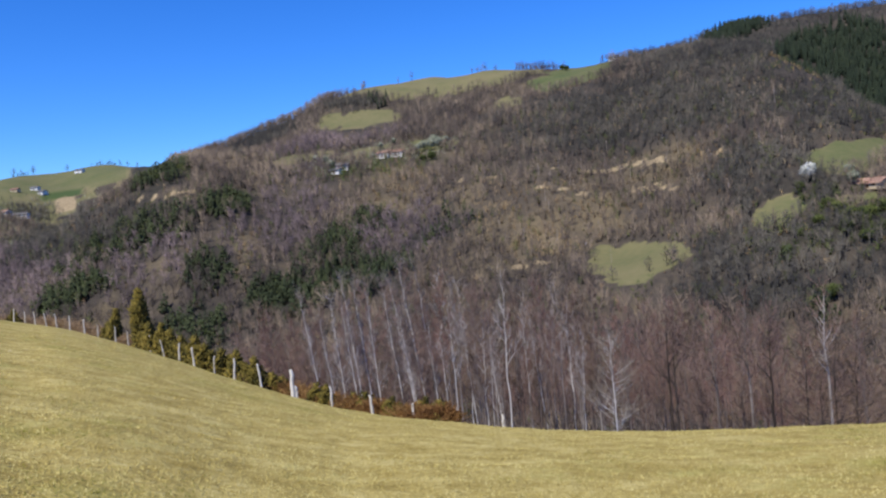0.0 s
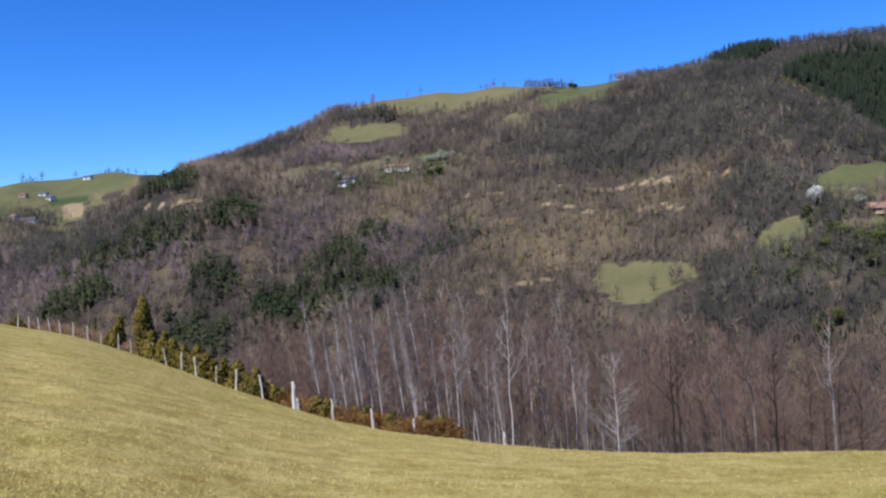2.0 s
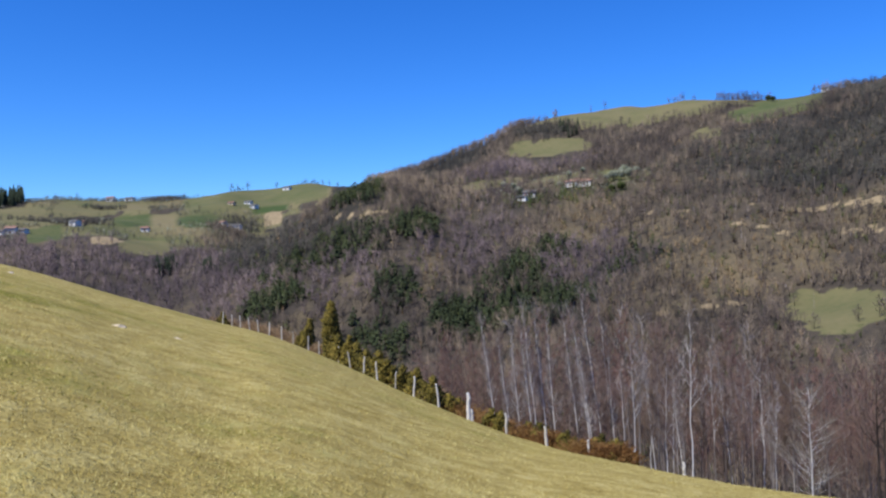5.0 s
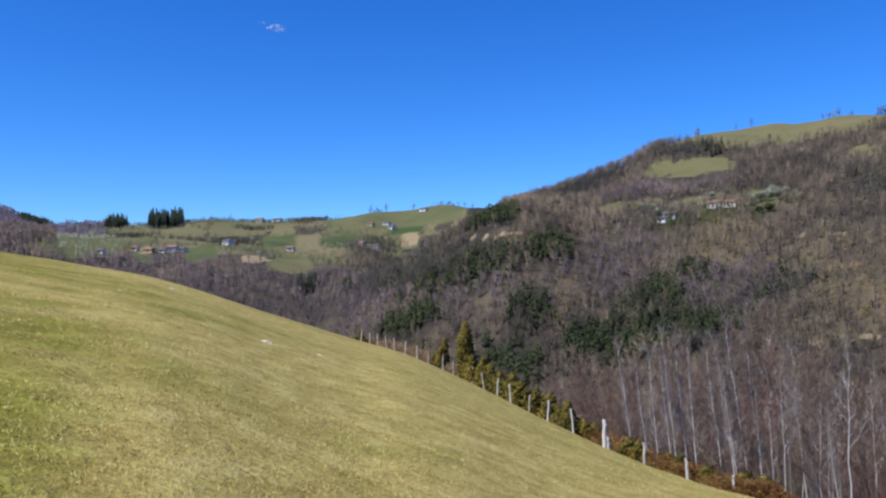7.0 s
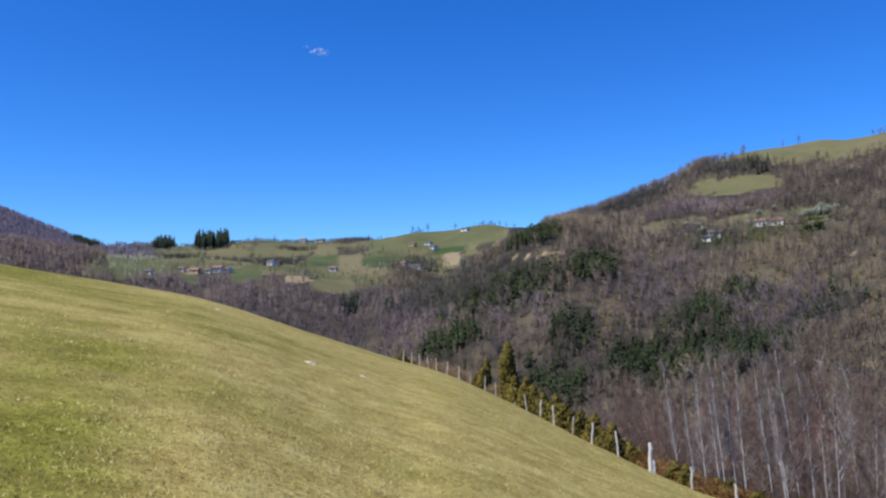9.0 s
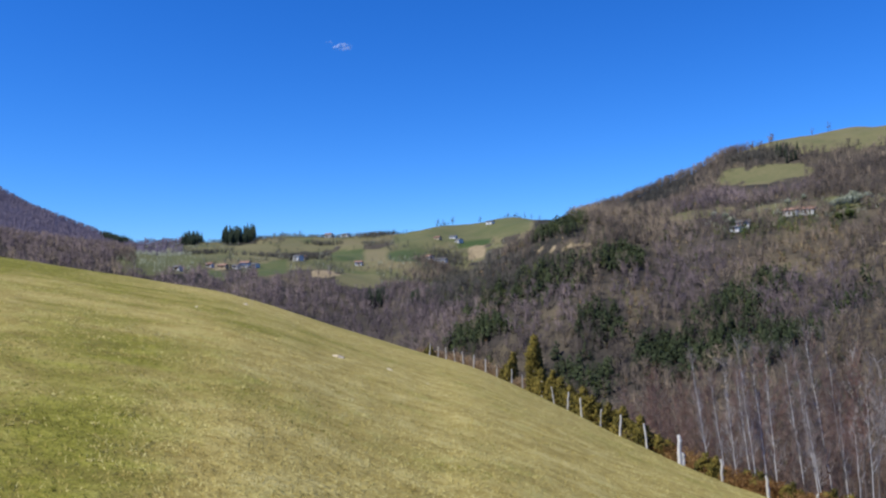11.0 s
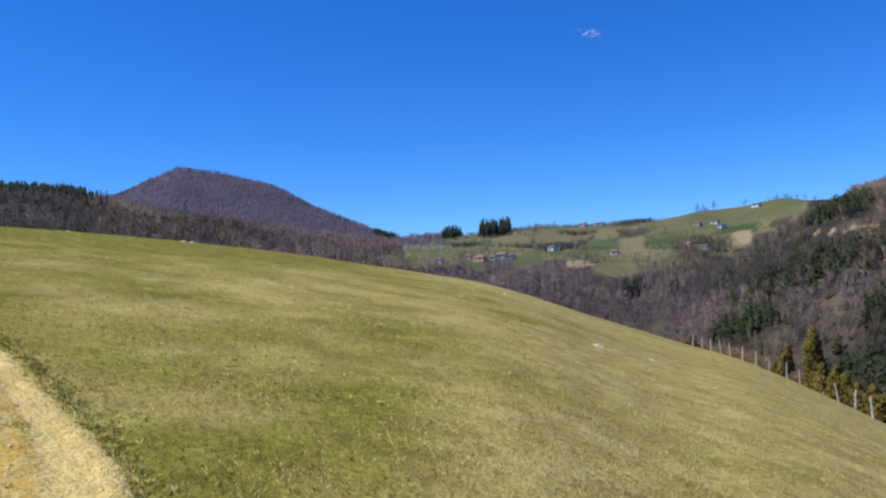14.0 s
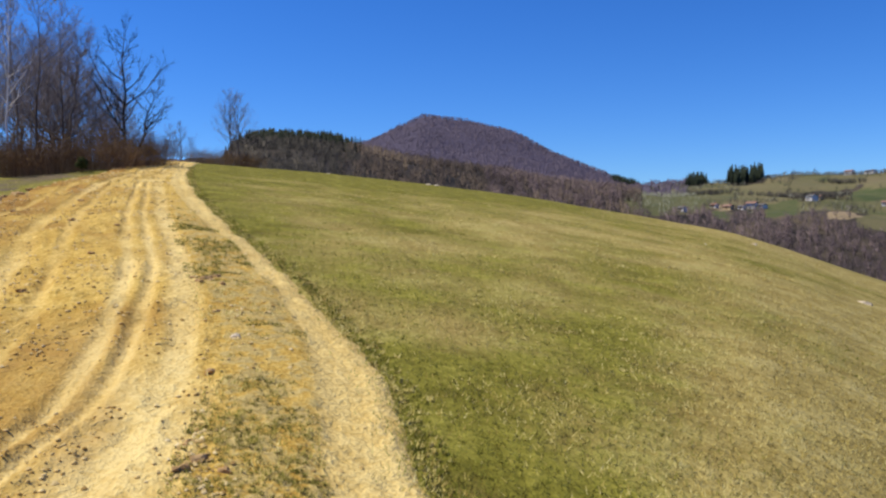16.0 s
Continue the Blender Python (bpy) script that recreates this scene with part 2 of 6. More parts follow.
def road_material():
    m, nt, bsdf = shell("clay_track", 0.95, 0.12)
    where = node(nt, "ShaderNodeNewGeometry").outputs["Position"]
    turf = node(nt, "ShaderNodeSeparateColor", {0: node(nt, "ShaderNodeAttribute", attribute_name="cover").outputs["Color"]})
    crumb, lump, patch = noise_of(nt, where, 0.035, 5.0), noise_of(nt, where, 0.14, 4.0), noise_of(nt, where, 1.1, 4.0)
    f = maths(nt, "ADD", maths(nt, "MULTIPLY", crumb, 0.5), maths(nt, "ADD", maths(nt, "MULTIPLY", lump, 0.35), maths(nt, "MULTIPLY", patch, 0.35)))
    clay = ramp(nt, f, [(0.38, (0.34, 0.195, 0.034)), (0.5, (0.48, 0.295, 0.056)), (0.6, (0.61, 0.405, 0.092)), (0.7, (0.74, 0.53, 0.15))])
    pale = ramp(nt, f, [(0.40, (0.58, 0.395, 0.11)), (0.54, (0.72, 0.525, 0.18)), (0.68, (0.84, 0.66, 0.27))])
    moss = ramp(nt, crumb, [(0.35, (0.43, 0.315, 0.10)), (0.65, (0.59, 0.455, 0.17))])
    col = blend(nt, turf.outputs[1], clay, pale)
    tf = node(nt, "ShaderNodeMapRange", {0: maths(nt, "ADD", turf.outputs[0], maths(nt, "MULTIPLY", maths(nt, "SUBTRACT", lump, 0.5), 3.0)), 1: 0.75, 2: 1.15}).outputs[0]
    red = blend(nt, maths(nt, "ADD", turf.outputs[2], maths(nt, "MULTIPLY", maths(nt, "SUBTRACT", lump, 0.5), maths(nt, "MULTIPLY", turf.outputs[2], 2.0)), True), col, (0.37, 0.20, 0.045))
    nt.links.new(blend(nt, tf, red, moss), bsdf.inputs["Base Color"])
    b = node(nt, "ShaderNodeBump", {"Height": maths(nt, "ADD", crumb, maths(nt, "MULTIPLY", lump, 1.5)), "Strength": 0.8, "Distance": 0.022})
    nt.links.new(b.outputs[0], bsdf.inputs["Normal"])
    return m


LAND, TRACK = ground_material(), road_material()
BLADE = surface("grass_blades", [(0.22, (0.22, 0.165, 0.038)), (0.42, (0.40, 0.31, 0.085)), (0.6, (0.55, 0.45, 0.14)), (0.8, (0.70, 0.62, 0.26))], 3.0, 0.5, 0.8, 0, vary=0.65, island=True, thin=0.1)
LUSH = surface("green_blades", [(0.2, (0.085, 0.10, 0.011)), (0.5, (0.175, 0.182, 0.022)), (0.85, (0.33, 0.315, 0.055))], 3.0, 0.5, 0.8, 0, vary=0.5, island=True, thin=0.15)
OLIVE = surface("olive_tufts", [(0.2, (0.16, 0.145, 0.024)), (0.5, (0.25, 0.225, 0.04)), (0.85, (0.44, 0.37, 0.10))], 1.0, 0.3, 0.8, 0, vary=0.6, island=True, thin=0.1)
TWIG = surface("beech_twigs", [(0.2, (0.098, 0.063, 0.051)), (0.5, (0.19, 0.128, 0.104)), (0.85, (0.30, 0.21, 0.173))], 18, 1.5, 0.9, 0, vary=0.35)
GREY_TWIG = surface("grey_twigs", [(0.2, (0.18, 0.152, 0.135)), (0.5, (0.32, 0.275, 0.245)), (0.85, (0.48, 0.43, 0.385))], 14, 1.5, 0.9, 0, vary=0.3)
LILAC_TWIG = surface("greyish_lilac_twigs", [(0.2, (0.17, 0.145, 0.142)), (0.5, (0.31, 0.27, 0.262)), (0.85, (0.46, 0.415, 0.40))], 8, 1.0, 0.9, 0, vary=0.4)
RUSSET = surface("russet_thicket", [(0.15, (0.11, 0.066, 0.036)), (0.5, (0.245, 0.155, 0.08)), (0.9, (0.41, 0.285, 0.165))], 2.5, 0.4, 0.9, 0, vary=0.5, island=True)
BARK = surface("grey_bark", [(0.2, (0.075, 0.058, 0.05)), (0.5, (0.17, 0.14, 0.12)), (0.85, (0.38, 0.34, 0.31))], 6, 0.25, 0.9, 0.5, vary=0.5)
DARK_BARK = surface("dark_bark", [(0.2, (0.02, 0.015, 0.012)), (0.6, (0.055, 0.042, 0.035)), (0.9, (0.12, 0.10, 0.085))], 4, 0.2, 0.9, 0.5)
WOOD_BARK = surface("brown_wood_bark", [(0.2, (0.055, 0.042, 0.037)), (0.5, (0.125, 0.098, 0.087)), (0.85, (0.25, 0.21, 0.19))], 5, 0.25, 0.9, 0.5, vary=0.5)
RED_TWIG = surface("reddish_twigs", [(0.2, (0.112, 0.06, 0.048)), (0.5, (0.218, 0.123, 0.098)), (0.85, (0.325, 0.205, 0.163))], 18, 1.5, 0.9, 0, vary=0.35)
BROWN_TWIG = surface("brown_twigs", [(0.2, (0.10, 0.068, 0.044)), (0.5, (0.20, 0.14, 0.096)), (0.85, (0.30, 0.225, 0.16))], 18, 1.5, 0.9, 0, vary=0.35)
BIRCH_BARK = surface("birch_bark", [(0.08, (0.24, 0.21, 0.19)), (0.24, (0.70, 0.67, 0.63)), (0.8, (0.82, 0.80, 0.77))], 2.5, 0.2, 0.8, 0.3)
FAR_TWIG = surface("far_bare_trees", [(0.1, (0.04, 0.034, 0.031)), (0.35, (0.08, 0.065, 0.06)), (0.6, (0.129, 0.102, 0.082)), (0.9, (0.235, 0.186, 0.138))], 70, 9, 0.95, 0, vary=0.8, zone=1.0, tree=True)
# purple-brown twigs, with some blue of distance haze mixed into the colour
HAZED_PURPLE_TWIG = surface("hazed_mauve_woods", [(0.1, (0.066, 0.053, 0.062)), (0.5, (0.124, 0.097, 0.107)), (0.9, (0.215, 0.167, 0.168))], 80, 9, 0.95, 0, vary=0.65, zone=1.0, tree=True)
# blue-violet of distance haze put straight into the mountain's twig colour
HAZED_MOUNTAIN_TWIG = surface("hazed_mountain_woods", [(0.15, (0.088, 0.077, 0.115)), (0.5, (0.122, 0.106, 0.153)), (0.9, (0.165, 0.14, 0.185))], 150, 14, 0.95, 0, vary=0.35, zone=1.2, tree=True)
DIM_TWIG = surface("far_grey_trees", [(0.1, (0.021, 0.021, 0.021)), (0.4, (0.042, 0.041, 0.039)), (0.65, (0.073, 0.069, 0.061)), (0.9, (0.135, 0.123, 0.10))], 60, 9, 0.95, 0, vary=0.7, zone=1.0, tree=True)
SCRUB = surface("dry_scrub", [(0.1, (0.05, 0.036, 0.022)), (0.4, (0.12, 0.079, 0.042)), (0.65, (0.225, 0.152, 0.078)), (0.9, (0.38, 0.28, 0.155))], 45, 5, 0.95, 0, vary=0.85, zone=0.9, tree=True)
GREEN_SCRUB = surface("green_scrub", [(0.15, (0.026, 0.038, 0.012)), (0.5, (0.062, 0.083, 0.022)), (0.9, (0.13, 0.145, 0.045))], 20, 4, 0.9, 0, vary=0.6, island=True)
NEEDLE = surface("spruce_needles", [(0.15, (0.012, 0.019, 0.011)), (0.5, (0.021, 0.032, 0.017)), (0.9, (0.042, 0.055, 0.027))], 20, 2, 0.85, 0, vary=0.5, island=True)
PINE = surface("pine_needles", [(0.1, (0.026, 0.037, 0.018)), (0.5, (0.05, 0.066, 0.03)), (0.9, (0.088, 0.103, 0.046))], 20, 2, 0.85, 0, vary=0.45, zone=0.8, tree=True)
JUNIPER = surface("juniper_sprays", [(0.15, (0.028, 0.027, 0.006)), (0.5, (0.10, 0.082, 0.015)), (0.9, (0.24, 0.18, 0.04))], 1.5, 0.3, 0.85, 0, vary=0.5, island=True)
BRACKEN = surface("rusty_bracken", [(0.15, (0.09, 0.040, 0.014)), (0.5, (0.21, 0.105, 0.035)), (0.9, (0.36, 0.23, 0.09))], 2.5, 0.4, 0.9, 0, vary=0.5, island=True)
BRUSH = surface("brown_brush", [(0.15, (0.16, 0.105, 0.06)), (0.5, (0.32, 0.215, 0.12)), (0.9, (0.50, 0.37, 0.22))], 2.5, 0.4, 0.9, 0, vary=0.5, island=True)
BLOSSOM = surface("white_blossom", [(0.15, (0.40, 0.42, 0.36)), (0.6, (0.66, 0.67, 0.62)), (0.9, (0.80, 0.80, 0.77))], 3, 0.5, 0.8, 0, vary=0.4, island=True)
PALE_BLOSSOM = surface("pale_green_buds", [(0.15, (0.13, 0.15, 0.08)), (0.5, (0.25, 0.27, 0.19)), (0.9, (0.50, 0.52, 0.44))], 8, 1.5, 0.8, 0, vary=0.5, island=True)
POST_WOOD = surface("weathered_post", [(0.15, (0.34, 0.31, 0.27)), (0.5, (0.56, 0.53, 0.485)), (0.9, (0.72, 0.69, 0.65))], 0.7, 0.06, 0.85, 0.5, 0.01, vary=0.4)
WHITE_POST = surface("pale_bare_wood", [(0.15, (0.45, 0.42, 0.38)), (0.6, (0.70, 0.68, 0.65)), (0.9, (0.80, 0.78, 0.76))], 0.7, 0.06, 0.8, 0.4, 0.01)
STONE = surface("limestone", [(0.15, (0.55, 0.45, 0.30)), (0.5, (0.72, 0.61, 0.43)), (0.9, (0.82, 0.73, 0.56))], 0.6, 0.07, 0.9, 0.6, 0.02)
CLAY = surface("reddish_clod", [(0.15, (0.31, 0.18, 0.07)), (0.5, (0.50, 0.32, 0.14)), (0.9, (0.68, 0.50, 0.25))], 0.2, 0.03, 0.95, 0.7, 0.02, vary=0.4)
LUMP_EARTH = surface("dry_earth_lumps", [(0.15, (0.46, 0.29, 0.085)), (0.5, (0.68, 0.48, 0.17)), (0.9, (0.88, 0.72, 0.36))], 0.5, 0.04, 0.95, 0, vary=0.6, island=True)
PEBBLE = surface("yellow_crumbs", [(0.15, (0.32, 0.20, 0.06)), (0.5, (0.54, 0.38, 0.14)), (0.9, (0.78, 0.64, 0.34))], 0.5, 0.05, 0.95, 0, vary=0.6, island=True)
PLASTER = surface("white_plaster", [(0.15, (0.60, 0.58, 0.54)), (0.6, (0.76, 0.75, 0.72)), (0.9, (0.82, 0.81, 0.79))], 3, 0.4, 0.9, 0.1)
OCHRE = surface("ochre_plaster", [(0.15, (0.40, 0.31, 0.19)), (0.6, (0.54, 0.44, 0.29)), (0.9, (0.62, 0.53, 0.38))], 3, 0.4, 0.9, 0.1)
TILE = surface("red_roof_tiles", [(0.15, (0.19, 0.10, 0.068)), (0.5, (0.30, 0.175, 0.125)), (0.9, (0.40, 0.27, 0.20))], 2, 0.3, 0.85, 0.5, 0.05)
GREY_ROOF = surface("grey_roofing", [(0.15, (0.08, 0.078, 0.075)), (0.6, (0.15, 0.145, 0.14)), (0.9, (0.23, 0.22, 0.21))], 2, 0.3, 0.8, 0.3, 0.03)
PANE, pane_nodes, pane_bsdf = shell("dark_window_glass", 0.08, 0.5)
pane_bsdf.inputs["Base Color"].default_value = (0.02, 0.025, 0.03, 1)
DOOR_WOOD = surface("brown_door", [(0.2, (0.06, 0.03, 0.015)), (0.8, (0.16, 0.09, 0.05))], 0.5, 0.05, 0.6, 0.2)
VAPOUR, vn, vb = shell("thin_cloud", 1.0, 0.0)
vb.inputs["Base Color"].default_value = (0.9, 0.9, 0.9, 1)
vw = node(vn, "ShaderNodeNewGeometry").outputs["Position"]
vn.links.new(node(vn, "ShaderNodeMapRange", {0: noise_of(vn, vw, 30.0, 4.0), 1: 0.44, 2: 0.8, 4: 0.5}).outputs[0], vb.inputs["Alpha"])

# ---- land use, patches placed to fit the camera's view: bearing, rise over the horizon, half length, half width, slant (all in degrees), greenness or density ----
MEADOWS = [(-0.5, 8.85, 7.0, 0.75, -2, 0.25), (-10.1, 8.5, 3.4, 0.7, -8, 0.65), (5.2, 6.75, 3.3, 0.65, -2, 0.38), (-5.6, 7.1, 1.2, 0.4, -5, 0.2),
           (9.3, 4.3, 2.4, 0.32, -6, 0.2), (4.9, 4.3, 2.7, 0.42, -7, 0.4), (0.4, 4.6, 1.8, 0.4, -1, 0.4), (-13.4, -4.8, 3.7, 1.7, -1, 0.32),
           (-27.6, 1.2, 3.0, 1.0, -7, 0.5), (-23.2, -2.1, 1.7, 1.0, -14, 0.42), (-28.0, -1.6, 1.6, 0.4, -7, 0.5)]
PASTURES = [(41.2, 2.6, 1.5, 0.4, -3, 0.25), (37.5, 2.9, 2.0, 0.5, -2, 0.3), (37.4, 3.1, 0.6, 0.25, -5, 0.7), (34.4, 2.9, 0.9, 0.4, -3, 0.1),
            (32.6, 2.1, 1.0, 0.5, -1, 0.0), (34.6, 2.1, 1.2, 0.4, -4, 0.7), (30.3, 2.0, 1.3, 0.4, 0, 0.8), (26.2, 3.6, 5.0, 0.7, -6, 0.5),
            (25.5, 2.8, 1.2, 0.25, -4, 0.95), (39.9, 1.3, 1.2, 0.5, -7, 0.7), (33.9, 0.3, 1.6, 0.5, 3, 0.3), (43.6, 0.9, 0.7, 0.3, 9, 0.7),
            (47.5, 1.8, 2.8, 0.8, 0, 0.5), (44.4, 2.3, 1.6, 0.4, 0, 0.45)]
BARE = [(25.3, 2.2, 0.7, 0.5, -1), (36.3, 0.8, 1.0, 0.3, 3), (43.6, 1.5, 0.7, 0.25, 0), (19.1, 2.3, 2.4, 0.14, -4), 
        (-6.5, -4.6, 1.6, 0.14, -5), (-2.2, -5.0, 0.6, 0.2, 0)]
CUTS = [([-21.4, -19.1, -16.7, -14.6, -13.1, -10, -6.8, -3.6, -1.5], [364, 377, 384, 391, 402, 401, 397, 402, 404]), ([-16.8, -16.3, -13, -9.9, -6.7], [347, 349, 362, 365, 371])]
PINES = [(11.9, -5.0, 2.9, 1.5, -2, 1.0), (6.3, -4.2, 3.9, 1.4, -4, 0.95), (8.1, -1.7, 2.4, 1.3, -34, 0.85), (5.5, -0.4, 2.4, 0.8, -14, 0.5), (17.8, -6.4, 3.0, 1.6, 14, 0.95),
         (25.3, -3.5, 2.8, 0.8, -22, 0.95), (16.6, -2.7, 1.9, 1.5, -25, 0.8), (15.0, 1.9, 2.0, 0.9, -3, 0.8), (21.0, 0.1, 5.2, 1.3, -16, 0.5), (19.1, 4.0, 2.2, 0.9, -16, 0.7),
         (-23.5, -5.0, 0.5, 0.6, 0, 1.0), (-25.8, -8.4, 0.7, 0.9, 0, 1.0), (7.5, -2.6, 3.6, 1.4, -8, 0.5), (0.5, -1.5, 3.5, 1.0, -20, 0.12)]
FIRS = [(-27.5, 8.1, 4.2, 1.8, 2, 1.0), (-30.0, 6.3, 2.6, 2.2, 0, 0.7), (-21.2, 10.25, 1.9, 0.35, -4, 1.0)]
GREY_WOODS = [(-15.5, 5.8, 12, 2.6, -3), (-24, 8.5, 11, 2.6, 0), (-27, 4.8, 6, 2.6, 0), (-24, -5.1, 9.0, 3.2, -6), (-23.0, 0.8, 5.0, 3.5, 0), (24.0, 0.5, 6.0, 1.5, -15), (5.6, 7.9, 2.2, 0.5, 0), (12.0, 6.0, 3.0, 0.6, -20)]
MAUVE_WOODS = [(20.8, -2.3, 4.0, 2.2, -18), (11.5, 0.6, 4.8, 2.8, -27), (2.5, -1.0, 4.5, 2.5, -10), (7.0, 5.6, 5.0, 0.7, -8), (28.0, -2.0, 4.0, 2.5, -20)]
SCRUBBY = [(-6.8, -1.6, 8.5, 3.2, -6), (-16.0, 1.5, 4.5, 1.6, -4), (13.9, -2.0, 2.6, 1.0, -70), (3.0, 1.5, 3.0, 2.0, -10)]
# stands of spruce farther off: bearing, distance, half width (degrees), half depth (metres), density
FAR_CONIFERS = [(3.8, 651, 0.7, 12, 0.5), (32.5, 528, 0.7, 14, 1), (29.9, 503, 0.3, 8, 1), (45.4, 960, 0.6, 30, 0.45), (42.2, 930, 0.9, 30, 0.6),
                (73.9, 540, 3.4, 80, 1.2), (70.8, 178, 0.5, 8, 0.4), (50.1, 1500, 0.7, 90, 1)]


def rise(x, y, up=0.0):
    """How many degrees a point so far above the ground stands over the horizon, seen from the camera's place."""
    return np.degrees(np.arctan2(height(x, y) + up - 1.6, np.hypot(x, y)))


def within(x, y, el, patches, ragged=0.28, grain=14, power=2):
    """How deep a place lies in the nearest of some slanting patches (1 at a middle, 0 on an edge, below 0 outside), and which."""
    az = bearing(x, y)
    wob = ragged * layers(x, y, grain, 31) - 20.0 * (np.hypot(x, y) < 140)
    best, which = np.full(x.shape, -9.0), np.zeros(x.shape, int)
    for i, p in enumerate(patches):
        c, s = math.cos(radians(p[4])), math.sin(radians(p[4]))
        u, v = (az - p[0]) * c + (el - p[1]) * s, (el - p[1]) * c - (az - p[0]) * s
        d = 1 - np.abs(u / p[2]) ** power - np.abs(v / p[3]) ** power + wob
        which = np.where(d > best, i, which)
        best = np.maximum(best, d)
    return best, which


def cut_through(x, y):
    """1 on the raw banks of the tracks cut into the far slope, broken and uneven, 0 off them."""
    az, r = bearing(x, y), np.hypot(x, y)
    out = np.zeros(x.shape)
    for a, q in CUTS:
        wide = 1.3 + 2.8 * np.exp(-((az + 15) / 2.2) ** 2) + 1.8 * layers(x, y, 16, 33)
        off = np.abs(r - np.interp(az, a, q) - 2.0 * rough(x / 9, y / 9, 34)) / np.maximum(wide, 0.6)
        out = np.maximum(out, (off < 1) * (az > a[0]) * (az < a[-1]) * np.clip(0.75 + 0.8 * rough(x / 13, y / 13, 35), 0, 1))
    return out


def brow_at(az):
    return np.interp(az, STEPS, KNOT_R[0])


# the track: y of its sides, and of the lanes between, along -x
ALONG = [-9.73, 0.27, 3.57, 5.07, 6.17, 7.87, 11.07, 14.57, 23.37, 30.27, 40.27, 47.27, 55.27, 64.27]
SIDE_R = [1.14, 1.19, 1.39, 1.82, 2, 2.19, 2.5, 2.63, 3.54, 4.58, 6.24, 7.63, 9.14, 11.04]
PATH_L = [0.64, 0.68, 0.91, 1.34, 1.61, 1.83, 2.13, 2.21, 2.98, 4.08, 5.74, 7.13, 8.64, 10.54]
TURF_L = [-0.07, 0.04, 0.29, 0.78, 0.94, 1.14, 1.48, 1.81, 2.83, 4.04, 5.74, 7.13, 8.64, 10.54]
SIDE_L = [-2.56, -2.46, -2.46, -2.46, -2.46, -2.46, -2.46, -2.37, -0.36, 1.64, 3.73, 5.24, 6.83, 8.84]


def lane(u, rows):
    return np.interp(u, ALONG, rows)


def greenness(x, y):
    az, r = bearing(x, y), np.hypot(x, y)
    g = 0.12 - 0.13 * np.clip((50 - az) / 8, 0, 1) + 0.28 * layers(x, y, 9, 41) + 0.10 * rough(x / 3, y / 3, 47)
    side = y - lane(-x, SIDE_R)
    g = g + 0.42 * np.exp(-((side - 0.35) / (0.5 + 0.03 * r)) ** 2) * (x < 2)
    g = g + 0.34 * np.exp(-((az - 57) / 14) ** 2) * np.clip(1.3 - r / 22, 0, 1)
    g = g + 0.12 * np.clip((az - 40) / 14, 0, 1) + 0.22 * layers(x, y, 1.7, 48) - 0.4 * np.exp(-((az - 58) / 8) ** 2 - ((r - 19) / 9) ** 2) - 0.2 * np.exp(-((az - 45) / 6) ** 2 - ((r - 9) / 4) ** 2)
    g = g + 0.75 * np.clip((r - 22) / 16, 0, 1) * np.clip((az - 42) / 16, 0, 1) + 0.06 * np.exp(-((az - 22) / 11) ** 2) - 0.12 * np.clip((10 - az) / 8, 0, 1)
    g = g + 0.5 * np.exp(-((az - 43.5) / 6) ** 2) * np.exp(-((r - 34 - 5 * rough(x / 6, y / 6, 49)) / 9) ** 2)
    g = g + 0.36 * np.clip((az - 48) / 16, 0, 1) * np.clip((r - 7) / 12, 0, 1)
    g = g + 0.35 * np.exp(-((az + 27) / 4) ** 2) * np.exp(-((r - 22) / 4) ** 2)
    return g


